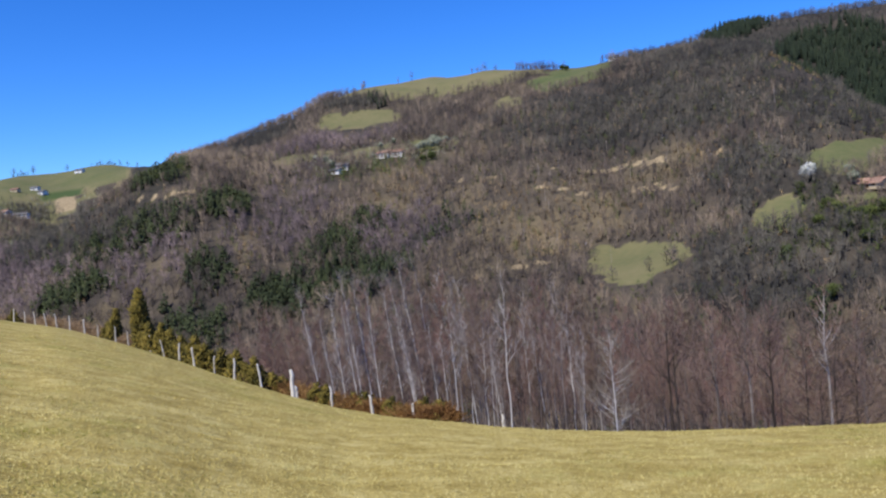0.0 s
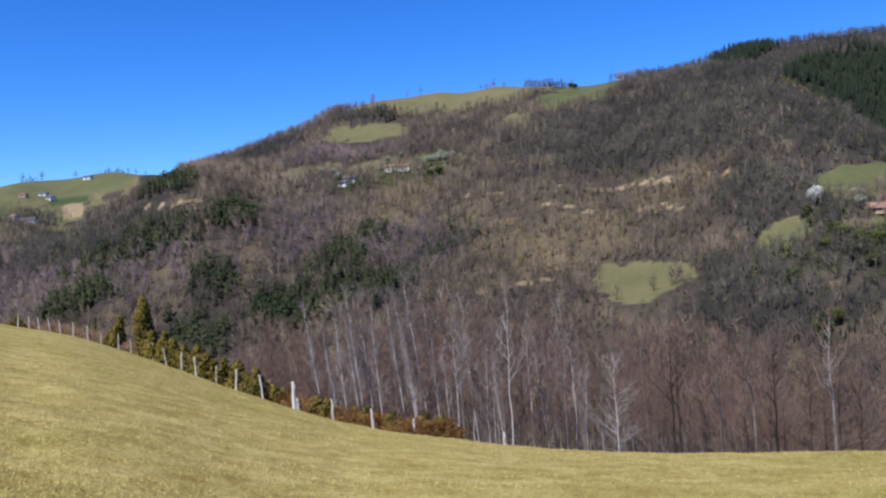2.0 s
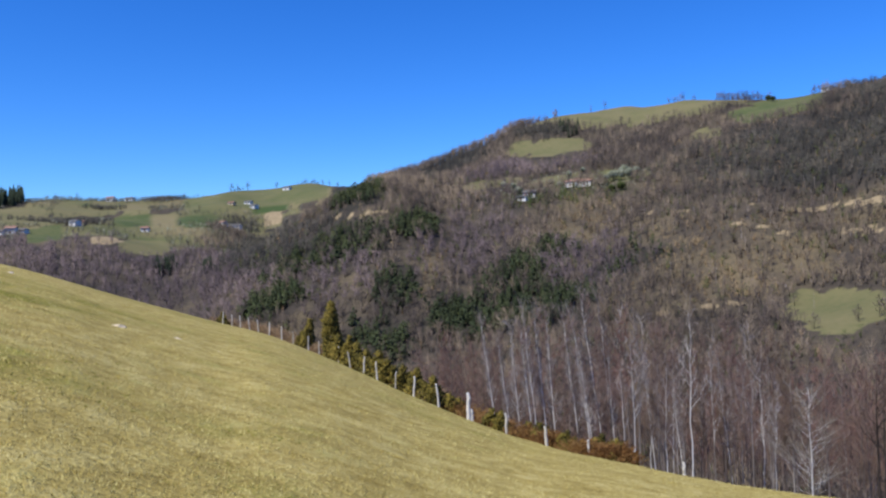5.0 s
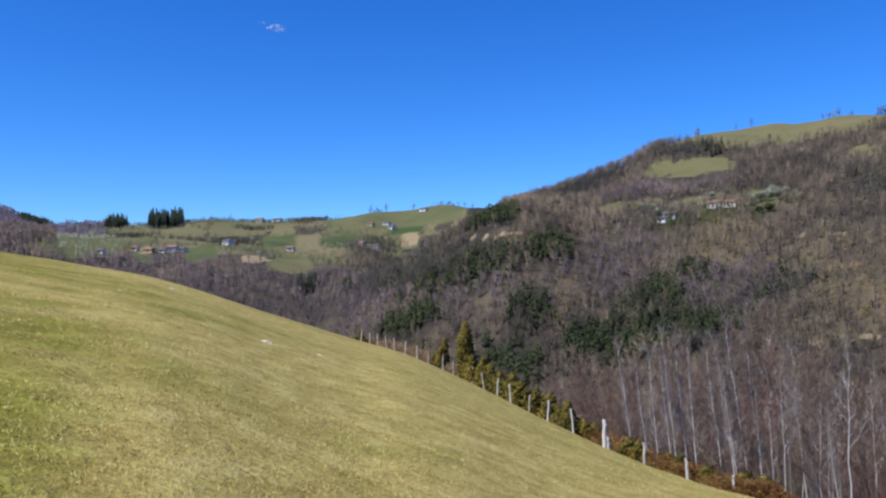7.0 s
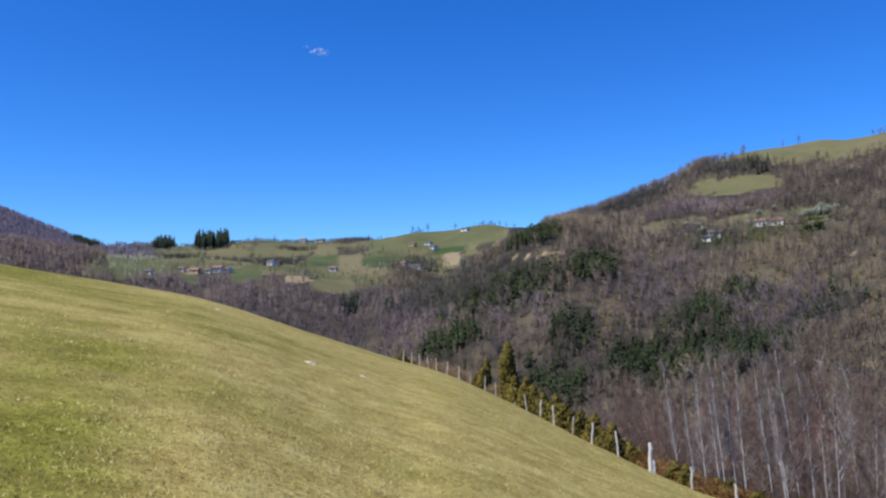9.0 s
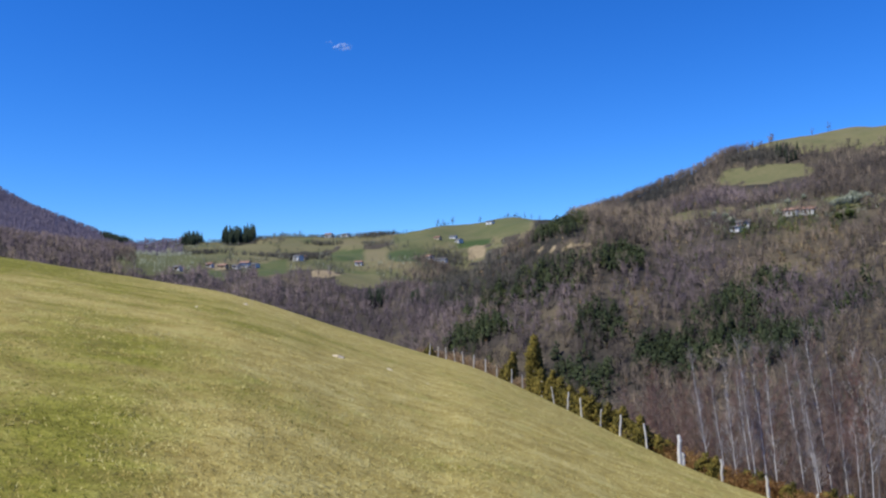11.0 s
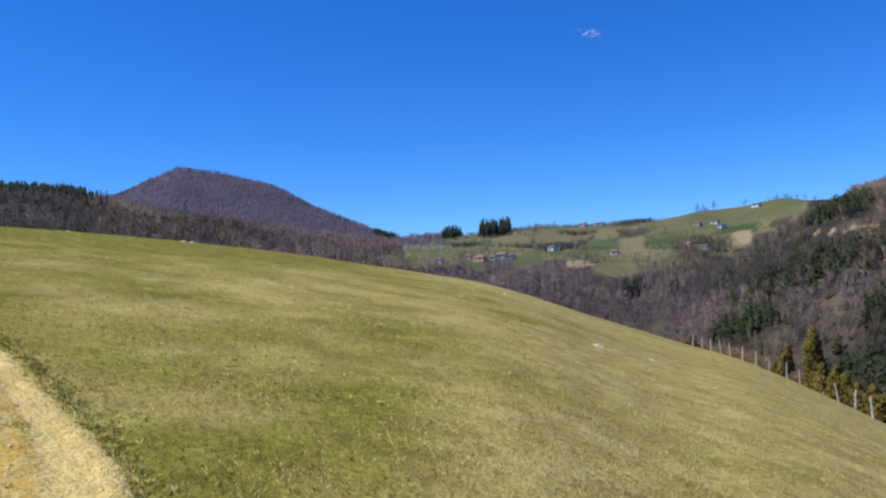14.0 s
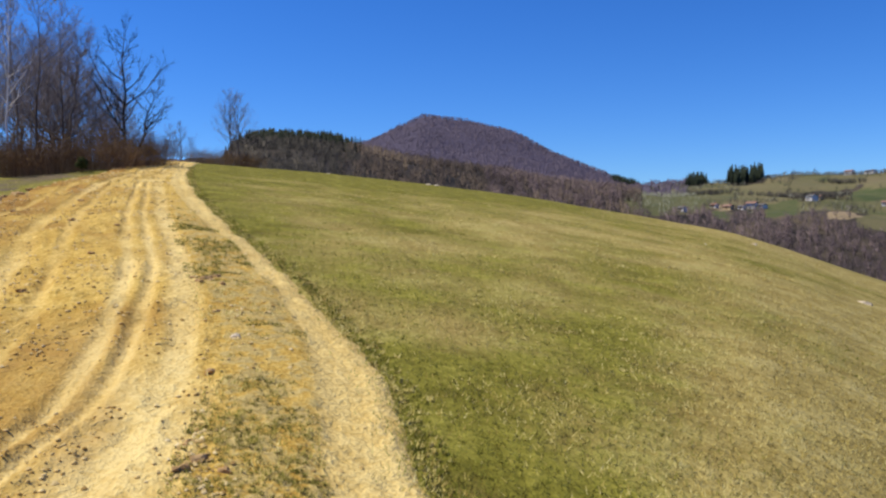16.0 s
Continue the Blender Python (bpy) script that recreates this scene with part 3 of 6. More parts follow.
def land_cover(x, y):
    """Shares of wood and bare earth, the greenness of grass or the paleness of a wood's floor, and the remoteness."""
    az, r, el = bearing(x, y), np.hypot(x, y), rise(x, y)
    wood = np.clip((r - brow_at(az) - 6 + 2 * rough(x / 4, y / 4, 51)) / 5, 0, 1)
    bare, green = np.zeros(x.shape), greenness(x, y)
    verge = (y < lane(-x, SIDE_L) - 0.6 + 0.5 * rough(x, y, 53)) & (-x > 15) & (r < 70)
    wood = np.where(verge, 0.5 + 0.3 * layers(x, y, 2.0, 54), wood)
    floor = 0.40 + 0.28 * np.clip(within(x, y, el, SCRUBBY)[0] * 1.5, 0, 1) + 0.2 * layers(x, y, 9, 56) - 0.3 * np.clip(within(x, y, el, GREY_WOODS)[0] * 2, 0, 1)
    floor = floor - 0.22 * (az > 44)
    # much darker floor wherever the pines stand
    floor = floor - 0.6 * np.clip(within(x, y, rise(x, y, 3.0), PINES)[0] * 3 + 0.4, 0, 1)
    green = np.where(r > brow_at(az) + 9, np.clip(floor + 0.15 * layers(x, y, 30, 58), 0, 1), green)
    village = np.clip((r - 600) / 40, 0, 1) * np.clip((az - 20) / 2, 0, 1) * np.clip((49 - az) / 2, 0, 1)
    village = village * np.clip((1250 - r) / 60, 0, 1)
    grassy = (village > 0.3) & (layers(x, y, 60, 59) > -0.45)
    green = np.where(grassy, 0.3 + 0.35 * layers(x, y, 45, 55), green)
    wood = wood * (1 - 0.8 * village * (layers(x, y, 60, 59) > -0.45))
    for patches, ragged, power in ((MEADOWS, 0.42, 2), (PASTURES, 0.12, 4)):
        d, i = within(x, y, el, patches, ragged, 14, power)
        tone = np.array([p[5] for p in patches])[i]
        wood = np.where(d > 0, np.clip(1 - d * 6, 0, 1) * wood, wood)
        green = np.where(d > -0.05, tone + 0.1, green)
    d, i = within(x, y, el, BARE)
    bare = np.maximum(np.clip(d * 3 + 0.4, 0, 1) * (r > 150), cut_through(x, y))
    slope = (az > -22) & (az < -4) & (r > 335) & (r < 420)
    bare = np.maximum(bare, slope * np.clip(0.0 + 0.4 * layers(x, y, 12, 57), 0, 0.5))
    # remoteness above 1 marks the mountain ground that carries the painted haze
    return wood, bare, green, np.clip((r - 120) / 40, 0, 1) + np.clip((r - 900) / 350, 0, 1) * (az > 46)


def sheet(name, X, Y, Z, material, cover):
    """A grid of points as one smooth mesh."""
    n, m = X.shape
    idx = np.arange(n * m).reshape(n, m)
    quads = np.stack([idx[:-1, :-1], idx[1:, :-1], idx[1:, 1:], idx[:-1, 1:]], -1).reshape(-1, 4)
    me = bpy.data.meshes.new(name)
    me.vertices.add(n * m)
    me.vertices.foreach_set("co", np.stack([X, Y, Z], -1).ravel())
    me.loops.add(quads.size)
    me.loops.foreach_set("vertex_index", quads.ravel().astype(np.int32))
    me.polygons.add(len(quads))
    me.polygons.foreach_set("loop_start", np.arange(0, quads.size, 4, dtype=np.int32))
    me.update(calc_edges=True)
    att = me.attributes.new("cover", "FLOAT_COLOR", "POINT")
    att.data.foreach_set("color", np.stack([*cover, ], -1).ravel().astype(np.float32))
    me.polygons.foreach_set("use_smooth", np.ones(len(quads), bool))
    me.materials.append(material)
    return new(name, me)


turns = np.r_[np.arange(-180, -34, 2.0), np.arange(-34, 102, 0.42), np.arange(102, 180.1, 2.0)]
rings = np.r_[0.02, np.geomspace(0.6, 30, 80), np.geomspace(30, 150, 70)[1:], np.geomspace(150, 1150, 140)[1:], np.geomspace(1150, 4900, 40)[1:]]
A, D = np.meshgrid(np.radians(turns), rings, indexing="ij")
GX, GY = -D * np.sin(A), D * np.cos(A)
GZ = height(GX, GY)
across = (GY - lane(-GX, SIDE_L)) / (lane(-GX, SIDE_R) - lane(-GX, SIDE_L))
GZ = GZ - 0.10 * ((across > 0.03) & (across < 0.97) & (GX < 15.7) & (GX > -63))
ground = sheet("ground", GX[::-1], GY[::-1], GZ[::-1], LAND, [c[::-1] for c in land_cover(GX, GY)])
tagged(ground, "dry spring hillside pasture falling to wooded valley slopes", "ground", kind="structure")

# wheel ruts: how far from the turf's edge, half width, depth, how pale
RUTS = ((0.13, 0.13, 0.012, 0.8), (0.40, 0.065, 0.032, 0.7), (0.63, 0.075, 0.034, 0.8), (1.30, 0.085, 0.026, 0.55), (1.72, 0.16, 0.036, 0.75), (2.45, 0.11, 0.02, 0.3))


def ruts(u, y):
    """How far a place lies in a wheel rut (1 in its middle), how deep the rut is there, and how pale."""
    turf, left = lane(u, TURF_L), lane(u, SIDE_L)
    best, deep, pale = np.zeros(u.shape), np.zeros(u.shape), np.zeros(u.shape)
    for k, wide, depth, light in RUTS:
        mid = turf - k * np.clip((turf - left) / 3.4, 0.35, 1.2) - (0.013 if k > 0.3 else 0.008) * np.clip(10.5 - u, 0, 9) ** 2 * np.clip(1.4 - k / 2, 0.4, 1) + 0.05 * rough(u / 8, u * 0, 63) + 0.025 * rough(u / 1.9, u * 0 + k, 65)
        m = np.exp(-((y - mid) / (wide * (1 + 0.3 * rough(u / 1.2, u * 0 + 3 * k, 60)))) ** 4)
        deep = np.where(m > best, depth * np.clip(0.75 + 0.7 * rough(u / 1.7 + 9 * k, u * 0, 69), 0.15, 1.3), deep)
        pale = np.where(m > best, light * np.clip(0.8 + 0.6 * rough(u / 2.3 + 5 * k, u * 0, 59), 0.2, 1.2), pale)
        best = np.maximum(best, m)
    return best, deep, pale


# the rutted clay track
U, V = np.meshgrid(np.r_[np.arange(-16, -6, 0.3), np.arange(-6, 2, 0.15), np.arange(2, 9, 0.04), np.arange(9, 16, 0.07), np.geomspace(16, 63, 120)], np.linspace(-0.03, 1.05, 165), indexing="ij")
right, left = lane(U, SIDE_R), lane(U, SIDE_L)
TY = right + V * (left - right)
TY = TY + (0.06 * rough(U / 1.3, U * 0, 61) + 0.02 * rough(U / 0.35, U * 0, 62)) * np.where(V < 0.3, 1 - V / 0.3, 0)
TX = -U
foot, turf = lane(U, PATH_L), lane(U, TURF_L)
on_foot = np.clip((TY - foot) / 0.08 + 0.5, 0, 1)
on_turf = np.clip((TY - turf) / 0.15 + 0.5, 0, 1) * (1 - on_foot) * np.clip((19 - U) / 4, 0, 1)
main = (TY < turf)
relief = 0.03 + 0.010 * layers(TX, TY, 0.45, 64) + 0.018 * rough(TX / 0.16, TY / 0.1, 66) * np.clip(0.5 + layers(TX, TY, 1.2, 70), 0, 1) + 0.008 * rough(TX / 0.08, TY / 0.06, 68)
relief = relief - 0.022 * on_foot * np.exp(-(((TY - (right + foot) / 2) / 0.18) ** 2)) + 0.012 * on_turf
in_rut, deep, worn = ruts(U, TY)
relief = relief - main * deep * in_rut
spoil = main * (1 - in_rut) * np.clip(0.6 + layers(TX, TY, 0.9, 72) + 0.5 * (V - 0.6), 0, 1)
relief = relief + spoil * (0.012 + 0.032 * np.clip(rough(TX / 0.11, TY / 0.09, 73), 0, 1) ** 2 + 0.026 * np.clip(rough(TX / 0.055, TY / 0.05, 74), 0, 1) ** 2)
relief = relief + main * (1 - in_rut) * 0.035 * np.clip(layers(TX, TY, 0.28, 67) - 0.45, 0, 1)
relief = relief - 0.012 * main * np.exp(-((U - 4.6) / 0.9) ** 4 - ((TY - 0.25 - 0.1 * (U - 4.6)) / 0.36) ** 4)
border = np.clip(np.minimum((V + 0.03) / 0.07, (1.05 - V) / 0.06), 0, 1)
TZ = height(TX, TY) + relief * border + 0.012 - 0.09 * (1 - border) ** 2
pale = np.clip(0.75 * on_foot + main * in_rut * worn + 0.5 * main * np.clip(0.2 + 0.7 * layers(TX, TY, 1.3, 71), 0, 1) * np.clip(1.3 - np.abs(TY - turf + 0.5) / 0.8, 0, 1) + 1.4 * main * np.exp(-((U - 4.6) / 0.9) ** 4 - ((TY - 0.25 - 0.1 * (U - 4.6)) / 0.36) ** 4) * (0.7 + 0.4 * layers(TX, TY, 0.5, 77)), 0, 1)
rust = np.clip(0.6 * layers(TX * 0.35, TY, 0.6, 75) + 0.12 + 1.7 * (V - 0.5), 0, 1) * main * (1 - 0.75 * in_rut)
road = sheet("road", TX, TY, TZ, TRACK, (on_turf, pale, rust, np.ones_like(U)))
tagged(road, "rutted yellow clay farm track with a trodden footpath", "road", kind="structure")

ROAD_U, ROAD_V, ROAD_Z = U[:, 0], V[0], TZ


def on_road(u, y):
    """The height of the track's surface at a distance along it and a y."""
    us, vs = ROAD_U, ROAD_V
    v = (y - lane(u, SIDE_R)) / (lane(u, SIDE_L) - lane(u, SIDE_R))
    i, j = np.clip(np.searchsorted(us, u) - 1, 0, len(us) - 2), np.clip(np.searchsorted(vs, v) - 1, 0, len(vs) - 2)
    a, b = np.clip((u - us[i]) / (us[i + 1] - us[i]), 0, 1), np.clip((v - vs[j]) / (vs[j + 1] - vs[j]), 0, 1)
    return (ROAD_Z[i, j] * (1 - a) + ROAD_Z[i + 1, j] * a) * (1 - b) + (ROAD_Z[i, j + 1] * (1 - a) + ROAD_Z[i + 1, j + 1] * a) * b
# ---- building blocks ----
def raw_mesh(name, verts, faces, material, smooth=False):
    me = bpy.data.meshes.new(name)
    me.from_pydata([tuple(v) for v in verts], [], faces)
    me.materials.append(material)
    if smooth:
        me.polygons.foreach_set("use_smooth", [True] * len(me.polygons))
    return me


def tri_mesh(name, verts, tris, material, up=False, normals=None):
    """A mesh of triangles from arrays; with up, or with normals given, its shading is that of a soft mass."""
    soft = up or normals is not None
    if soft:
        A, B, C = (verts[tris[:, k]] for k in range(3))
        away = (np.cross(B - A, C - A)[:, :2] * A[:, :2]).sum(1) > 0
        tris = np.where(away[:, None], tris[:, ::-1], tris)
    me = bpy.data.meshes.new(name)
    me.vertices.add(len(verts))
    me.vertices.foreach_set("co", np.ascontiguousarray(verts, np.float32).ravel())
    me.loops.add(tris.size)
    me.loops.foreach_set("vertex_index", np.ascontiguousarray(tris, np.int32).ravel())
    me.polygons.add(len(tris))
    me.polygons.foreach_set("loop_start", np.arange(0, tris.size, 3, dtype=np.int32))
    me.update(calc_edges=True)
    if soft:
        me.polygons.foreach_set("use_smooth", np.ones(len(tris), bool))
        me.normals_split_custom_set_from_vertices(np.tile((0.0, 0.0, 1.0), (len(verts), 1)) if up else normals)
    me.materials.append(material)
    return me


def child(name, me, parent, label=""):
    ob = new(name, me)
    ob.parent = parent
    return tagged(ob, label)


def part(name, bm, material, parent, label=""):
    me = bpy.data.meshes.new(name)
    bm.to_mesh(me)
    bm.free()
    me.materials.append(material)
    return child(name, me, parent, label)


def thing(name, label, category, group="", m=None):
    ob = new(name)
    ob.matrix_basis = m or Matrix()
    return tagged(ob, label, category, group)


def tube(V, F, pts, radii, sides):
    """Adds a tapered, bent tube to lists of points and faces."""
    start, last = len(V), len(pts) - 1
    for i, p in enumerate(pts):
        d = (pts[min(i + 1, last)] - pts[max(i - 1, 0)]).normalized()
        a = d.orthogonal().normalized()
        b = d.cross(a)
        for k in range(sides):
            t = 2 * math.pi * k / sides
            V.append(p + radii[i] * (math.cos(t) * a + math.sin(t) * b))
    for i in range(last):
        for k in range(sides):
            n = (k + 1) % sides
            F.append((start + i * sides + k, start + i * sides + n, start + (i + 1) * sides + n, start + (i + 1) * sides + k))
    F.append(tuple(start + last * sides + k for k in range(sides)))


def sliver(V, F, a, b, w, rng, sides=1):
    """A twig from a to b: a three-sided spike, or for the finest a single thin blade."""
    d = (b - a).normalized()
    s = d.orthogonal().normalized() * w
    s.rotate(Matrix.Rotation(rng.uniform(0, 6.28), 3, d))
    n, i = d.cross(s), len(V)
    if sides == 1:
        V.extend([a + s, a - s, b])
        F.append((i, i + 1, i + 2))
    else:
        V.extend([a + s, a - 0.5 * s + 0.87 * n, a - 0.5 * s - 0.87 * n, b])
        F.extend([(i, i + 1, i + 3), (i + 1, i + 2, i + 3), (i + 2, i, i + 3)])


def bare_tree_meshes(rng, tall, girth, lean=(0, 0), crown_from=0.4, spread=0.3, limbs=14, twigs=9, rise=1.0, twig_size=0.018,
                     bark=None, twig=None, crooked=0.03, fine=5, limb_girth=0.5):
    """The trunk with its limbs, and the leafless crown of twigs, as two meshes."""
    V, F, TV, TF = [], [], [], []
    n = 9
    pts, p = [], Vector((0, 0, -0.4))
    for i in range(n + 1):
        t = i / n
        pts.append(Vector((lean[0] * t * tall + rng.gauss(0, crooked * tall * 0.35) * t, lean[1] * t * tall + rng.gauss(0, crooked * tall * 0.35) * t, -0.4 + t * (tall + 0.4))))
    tube(V, F, pts, [girth * (1.25 if i == 0 else 1) * (1 - 0.93 * i / n) for i in range(n + 1)], 6)

    def on_trunk(t):
        f = t * n
        i = min(int(f), n - 1)
        return pts[i].lerp(pts[i + 1], f - i)

    def spray(base, way, length, count, size):
        for _ in range(count):
            d = (way + Vector((rng.gauss(0, 0.55), rng.gauss(0, 0.55), rng.gauss(0.25, 0.4)))).normalized()
            l = length * rng.uniform(0.5, 1.1)
            q = base + way * rng.uniform(-0.3, 0.3) * length
            tip = q + d * l + Vector((0, 0, 0.12 * l))
            sliver(TV, TF, q, tip, size, rng, 1 if size < 0.0165 else 3)
            for _ in range(fine):
                s = q.lerp(tip, rng.uniform(0.2, 0.95))
                e = s + (d + Vector((rng.gauss(0, 0.6), rng.gauss(0, 0.6), rng.gauss(0.3, 0.4)))).normalized() * l * rng.uniform(0.3, 0.6)
                sliver(TV, TF, s, e, size * 0.8, rng, 1)

    for i in range(limbs):
        t = crown_from + (0.97 - crown_from) * ((i + rng.random()) / limbs)
        a = rng.uniform(0, 2 * math.pi)
        reach = spread * tall * (1.15 - 0.85 * (t - crown_from) / (1 - crown_from)) * rng.uniform(0.6, 1.15)
        up = rise * rng.uniform(0.6, 1.2)
        base = on_trunk(t)
        way = Vector((math.cos(a), math.sin(a), up)).normalized()
        mid = base + way * reach * 0.5 + Vector((rng.gauss(0, 0.06), rng.gauss(0, 0.06), 0)) * reach
        tip = base + way * reach + Vector((0, 0, 0.12 * reach))
        r0 = girth * (1 - 0.9 * t) * limb_girth + 0.008
        tube(V, F, [base, mid, tip], [r0, r0 * 0.6, r0 * 0.2], 4)
        for k in range(3):
            s = base.lerp(mid, 0.4 + 0.6 * k / 3) if k < 2 else mid
            w2 = (way + Vector((rng.gauss(0, 0.6), rng.gauss(0, 0.6), rng.gauss(0.2, 0.3)))).normalized()
            e2 = s + w2 * reach * rng.uniform(0.35, 0.6)
            tube(V, F, [s, e2], [r0 * 0.4, r0 * 0.12], 3)
            spray(s.lerp(e2, 0.7), w2, reach * 0.42, max(1, twigs // 4), twig_size)
        spray(mid.lerp(tip, 0.5), way, reach * 0.45, max(2, twigs // 2), twig_size)
        spray(tip, way, reach * 0.4, max(2, twigs // 3), twig_size)
    spray(pts[-1], Vector((lean[0], lean[1], 1)).normalized(), 0.12 * tall, twigs, twig_size)
    return raw_mesh("trunk", V, F, bark or BARK, True), raw_mesh("crown", TV, TF, twig or TWIG)


def tree_of(meshes, label, group, m, name="bare_tree", trunk_label=""):
    ob = thing(name, label, "tree", group, m)
    child("trunk", meshes[0], ob, trunk_label)
    child("crown", meshes[1], ob)
    return ob


def upright(az, r, turn=0.0, scale=1.0, sink=0.0):
    p = spot(az, r)
    return Matrix.LocRotScale((p.x, p.y, p.z - sink), Euler((0, 0, turn)), (scale, scale, scale))


def leaf_cloud(rng, count, shape, size, out=0.5):
    """Small pointed leaf sprays spread by shape(), each a shallow three-sided blade."""
    V, T = [], []
    for _ in range(count):
        p, d = shape()
        d = (d + Vector((rng.gauss(0, out), rng.gauss(0, out), rng.gauss(0, out)))).normalized()
        side = d.orthogonal().normalized()
        side.rotate(Matrix.Rotation(rng.uniform(0, 6.28), 3, d))
        s = size * rng.uniform(0.6, 1.3)
        n = side.cross(d)
        i = len(V)
        V += [p - side * s * 0.35, p + side * s * 0.35, p + n * s * 0.22, p + d * s]
        T += [(i, i + 1, i + 3), (i + 1, i + 2, i + 3), (i + 2, i, i + 3)]
    return np.array(V), np.array(T)


# ---- the fence along the brow ----
FENCE = [(28.9, 0.985, 1.35), (28.3, 0.985, 1.3), (27.72, 0.985, 1.4), (27.1, 0.985, 1.35), (26.5, 0.985, 1.4), (25.75, 0.985, 1.4), (24.9, 0.985, 1.35),
         (24.1, 1.0, 1.3), (23.06, 1.0, 1.4), (22.3, 1.0, 1.3), (21.75, 0.99, 1.45), (20.95, 1.0, 1.4), (20.1, 0.99, 1.4), (19.15, 1.0, 1.4),
         (18.2, 0.99, 1.4), (16.9, 0.985, 1.25), (15.6, 0.985, 1.35), (13.8, 0.985, 1.42)]
FENCE_NEAR = [(8.95, 1.0, 1.0), (6.08, 1.03, 0.88), (3.09, 1.09, 0.72), (-0.15, 1.14, 0.7), (-3.4, 1.17, 0.6)]


def fence_post(rng, tall, thick, material):
    V, F = [], []
    pts = [Vector((rng.gauss(0, 0.004) * i, rng.gauss(0, 0.004) * i, -0.3 + (tall + 0.3) * i / 6)) for i in range(7)]
    tube(V, F, pts, [thick * (1.12 - 0.05 * i) * rng.uniform(0.9, 1.1) for i in range(7)], 8)
    V[-1].z -= 0.06
    V[-2].z -= 0.03
    return raw_mesh("fence_post", V, F, material)


rng = random.Random(3)
for az, f, tall in FENCE + FENCE_NEAR:
    ob = new("fence_post", fence_post(rng, tall, rng.uniform(0.05, 0.075), POST_WOOD))
    ob.matrix_basis = upright(az, float(brow_at(az)) * f, rng.uniform(0, 6)) @ pose(0, 0, 0, rng.gauss(0, 3.5), rng.gauss(0, 3.5) + 1)
    tagged(ob, "weathered grey split wooden post along the pasture's edge", "fence post", "posts of the pasture fence")
white_post = thing("fence_post", "stout pale barkless wooden post with a short side stake", "fence post", "posts of the pasture fence", upright(11.64, float(brow_at(11.64)) * 0.985, 0.4))
child("post", fence_post(rng, 1.5, 0.115, WHITE_POST), white_post)
stake = child("stake", fence_post(rng, 0.62, 0.09, WHITE_POST), white_post)
stake.location = (0.17, 0.0, 0)

# ---- junipers, bracken and brush behind the fence ----
def juniper_mesh(rng, tall, wide, count, size, leaders=1):
    """Upright sprays round one or more leaders of uneven height, with notches between them."""
    tops = [(0.0, 0.0, 1.0)] + [(wide * 0.6 * math.cos(k * 2.4 + 1), wide * 0.6 * math.sin(k * 2.4 + 1), rng.uniform(0.5, 0.85)) for k in range(leaders - 1)]
    bump = [(rng.uniform(0, 6.28), rng.random(), rng.uniform(0.15, 0.4)) for _ in range(9)]

    def shape():
        x, y, h = rng.choice(tops)
        t = rng.random() ** 0.8
        a, q = rng.uniform(0, 6.28), rng.uniform(0.35, 1.0)
        w = wide * (0.62 if leaders > 1 else 1) * (1 - t) ** 0.6 * (0.55 + 0.45 * min(1, t * 4 + 0.3))
        w *= 0.8 + sum(k * math.exp(-((t - m) / 0.1) ** 2) * max(0, math.cos(a - b)) for b, m, k in bump)
        out = Vector((math.cos(a), math.sin(a), 0))
        return out * w * q + Vector((x * (1 - 0.5 * t), y * (1 - 0.5 * t), t * tall * h)), out * 0.7 + Vector((0, 0, 0.8))
    return tri_mesh("foliage", *leaf_cloud(rng, count, shape, size, 0.45), JUNIPER)


def stem_mesh(rng, tall, thick, bark):
    V, F = [], []
    tube(V, F, [Vector((0, 0, -0.3)), Vector((rng.gauss(0, 0.05), rng.gauss(0, 0.05), tall * 0.5)), Vector((0, 0, tall))], [thick, thick * 0.7, thick * 0.2], 6)
    return raw_mesh("stem", V, F, bark)


columns = [(juniper_mesh(rng, 5.0, 1.2, 1700, 0.34), stem_mesh(rng, 4.4, 0.09, BARK)), (juniper_mesh(rng, 3.2, 1.15, 1000, 0.32, 2), stem_mesh(rng, 2.6, 0.07, BARK)),
           (juniper_mesh(rng, 1.9, 1.15, 700, 0.3, 4), stem_mesh(rng, 1.4, 0.05, BARK)), (juniper_mesh(rng, 1.3, 1.0, 460, 0.28, 4), stem_mesh(rng, 0.9, 0.05, BARK))]
JUNIPERS = [(21.35, 70, 0, 1.0), (22.9, 80, 1, 1.0), (23.45, 81, 2, 0.9), (20.95, 69, 2, 1.2), (20.1, 68, 1, 0.85), (19.6, 67, 2, 1.25), (18.9, 65, 2, 1.1), (18.0, 61, 2, 1.2), (17.4, 60, 2, 1.0), (16.3, 57, 2, 1.0), (15.35, 54, 2, 1.05), (14.2, 50, 2, 0.9),
            (9.9, 42.5, 3, 1.2), (9.3, 42, 2, 0.85), (7.4, 39.5, 3, 1.1), (6.6, 38, 3, 1.15), (4.6, 35.5, 3, 1.0), (2.2, 34, 3, 1.15), (28.9, 101, 2, 0.8), (1.0, 33.5, 3, 1.1)]
for k in range(48):
    az = 25 * rng.random() ** 0.75 - 1
    JUNIPERS.append((az, float(brow_at(az)) * rng.uniform(1.04, 1.12) + rng.uniform(0.5, 4), rng.choice((2, 2, 3, 3, 3)) if 12 < az < 23 else 3, rng.uniform(0.45, 1.2) * (0.5 if az < 12 else 1)))
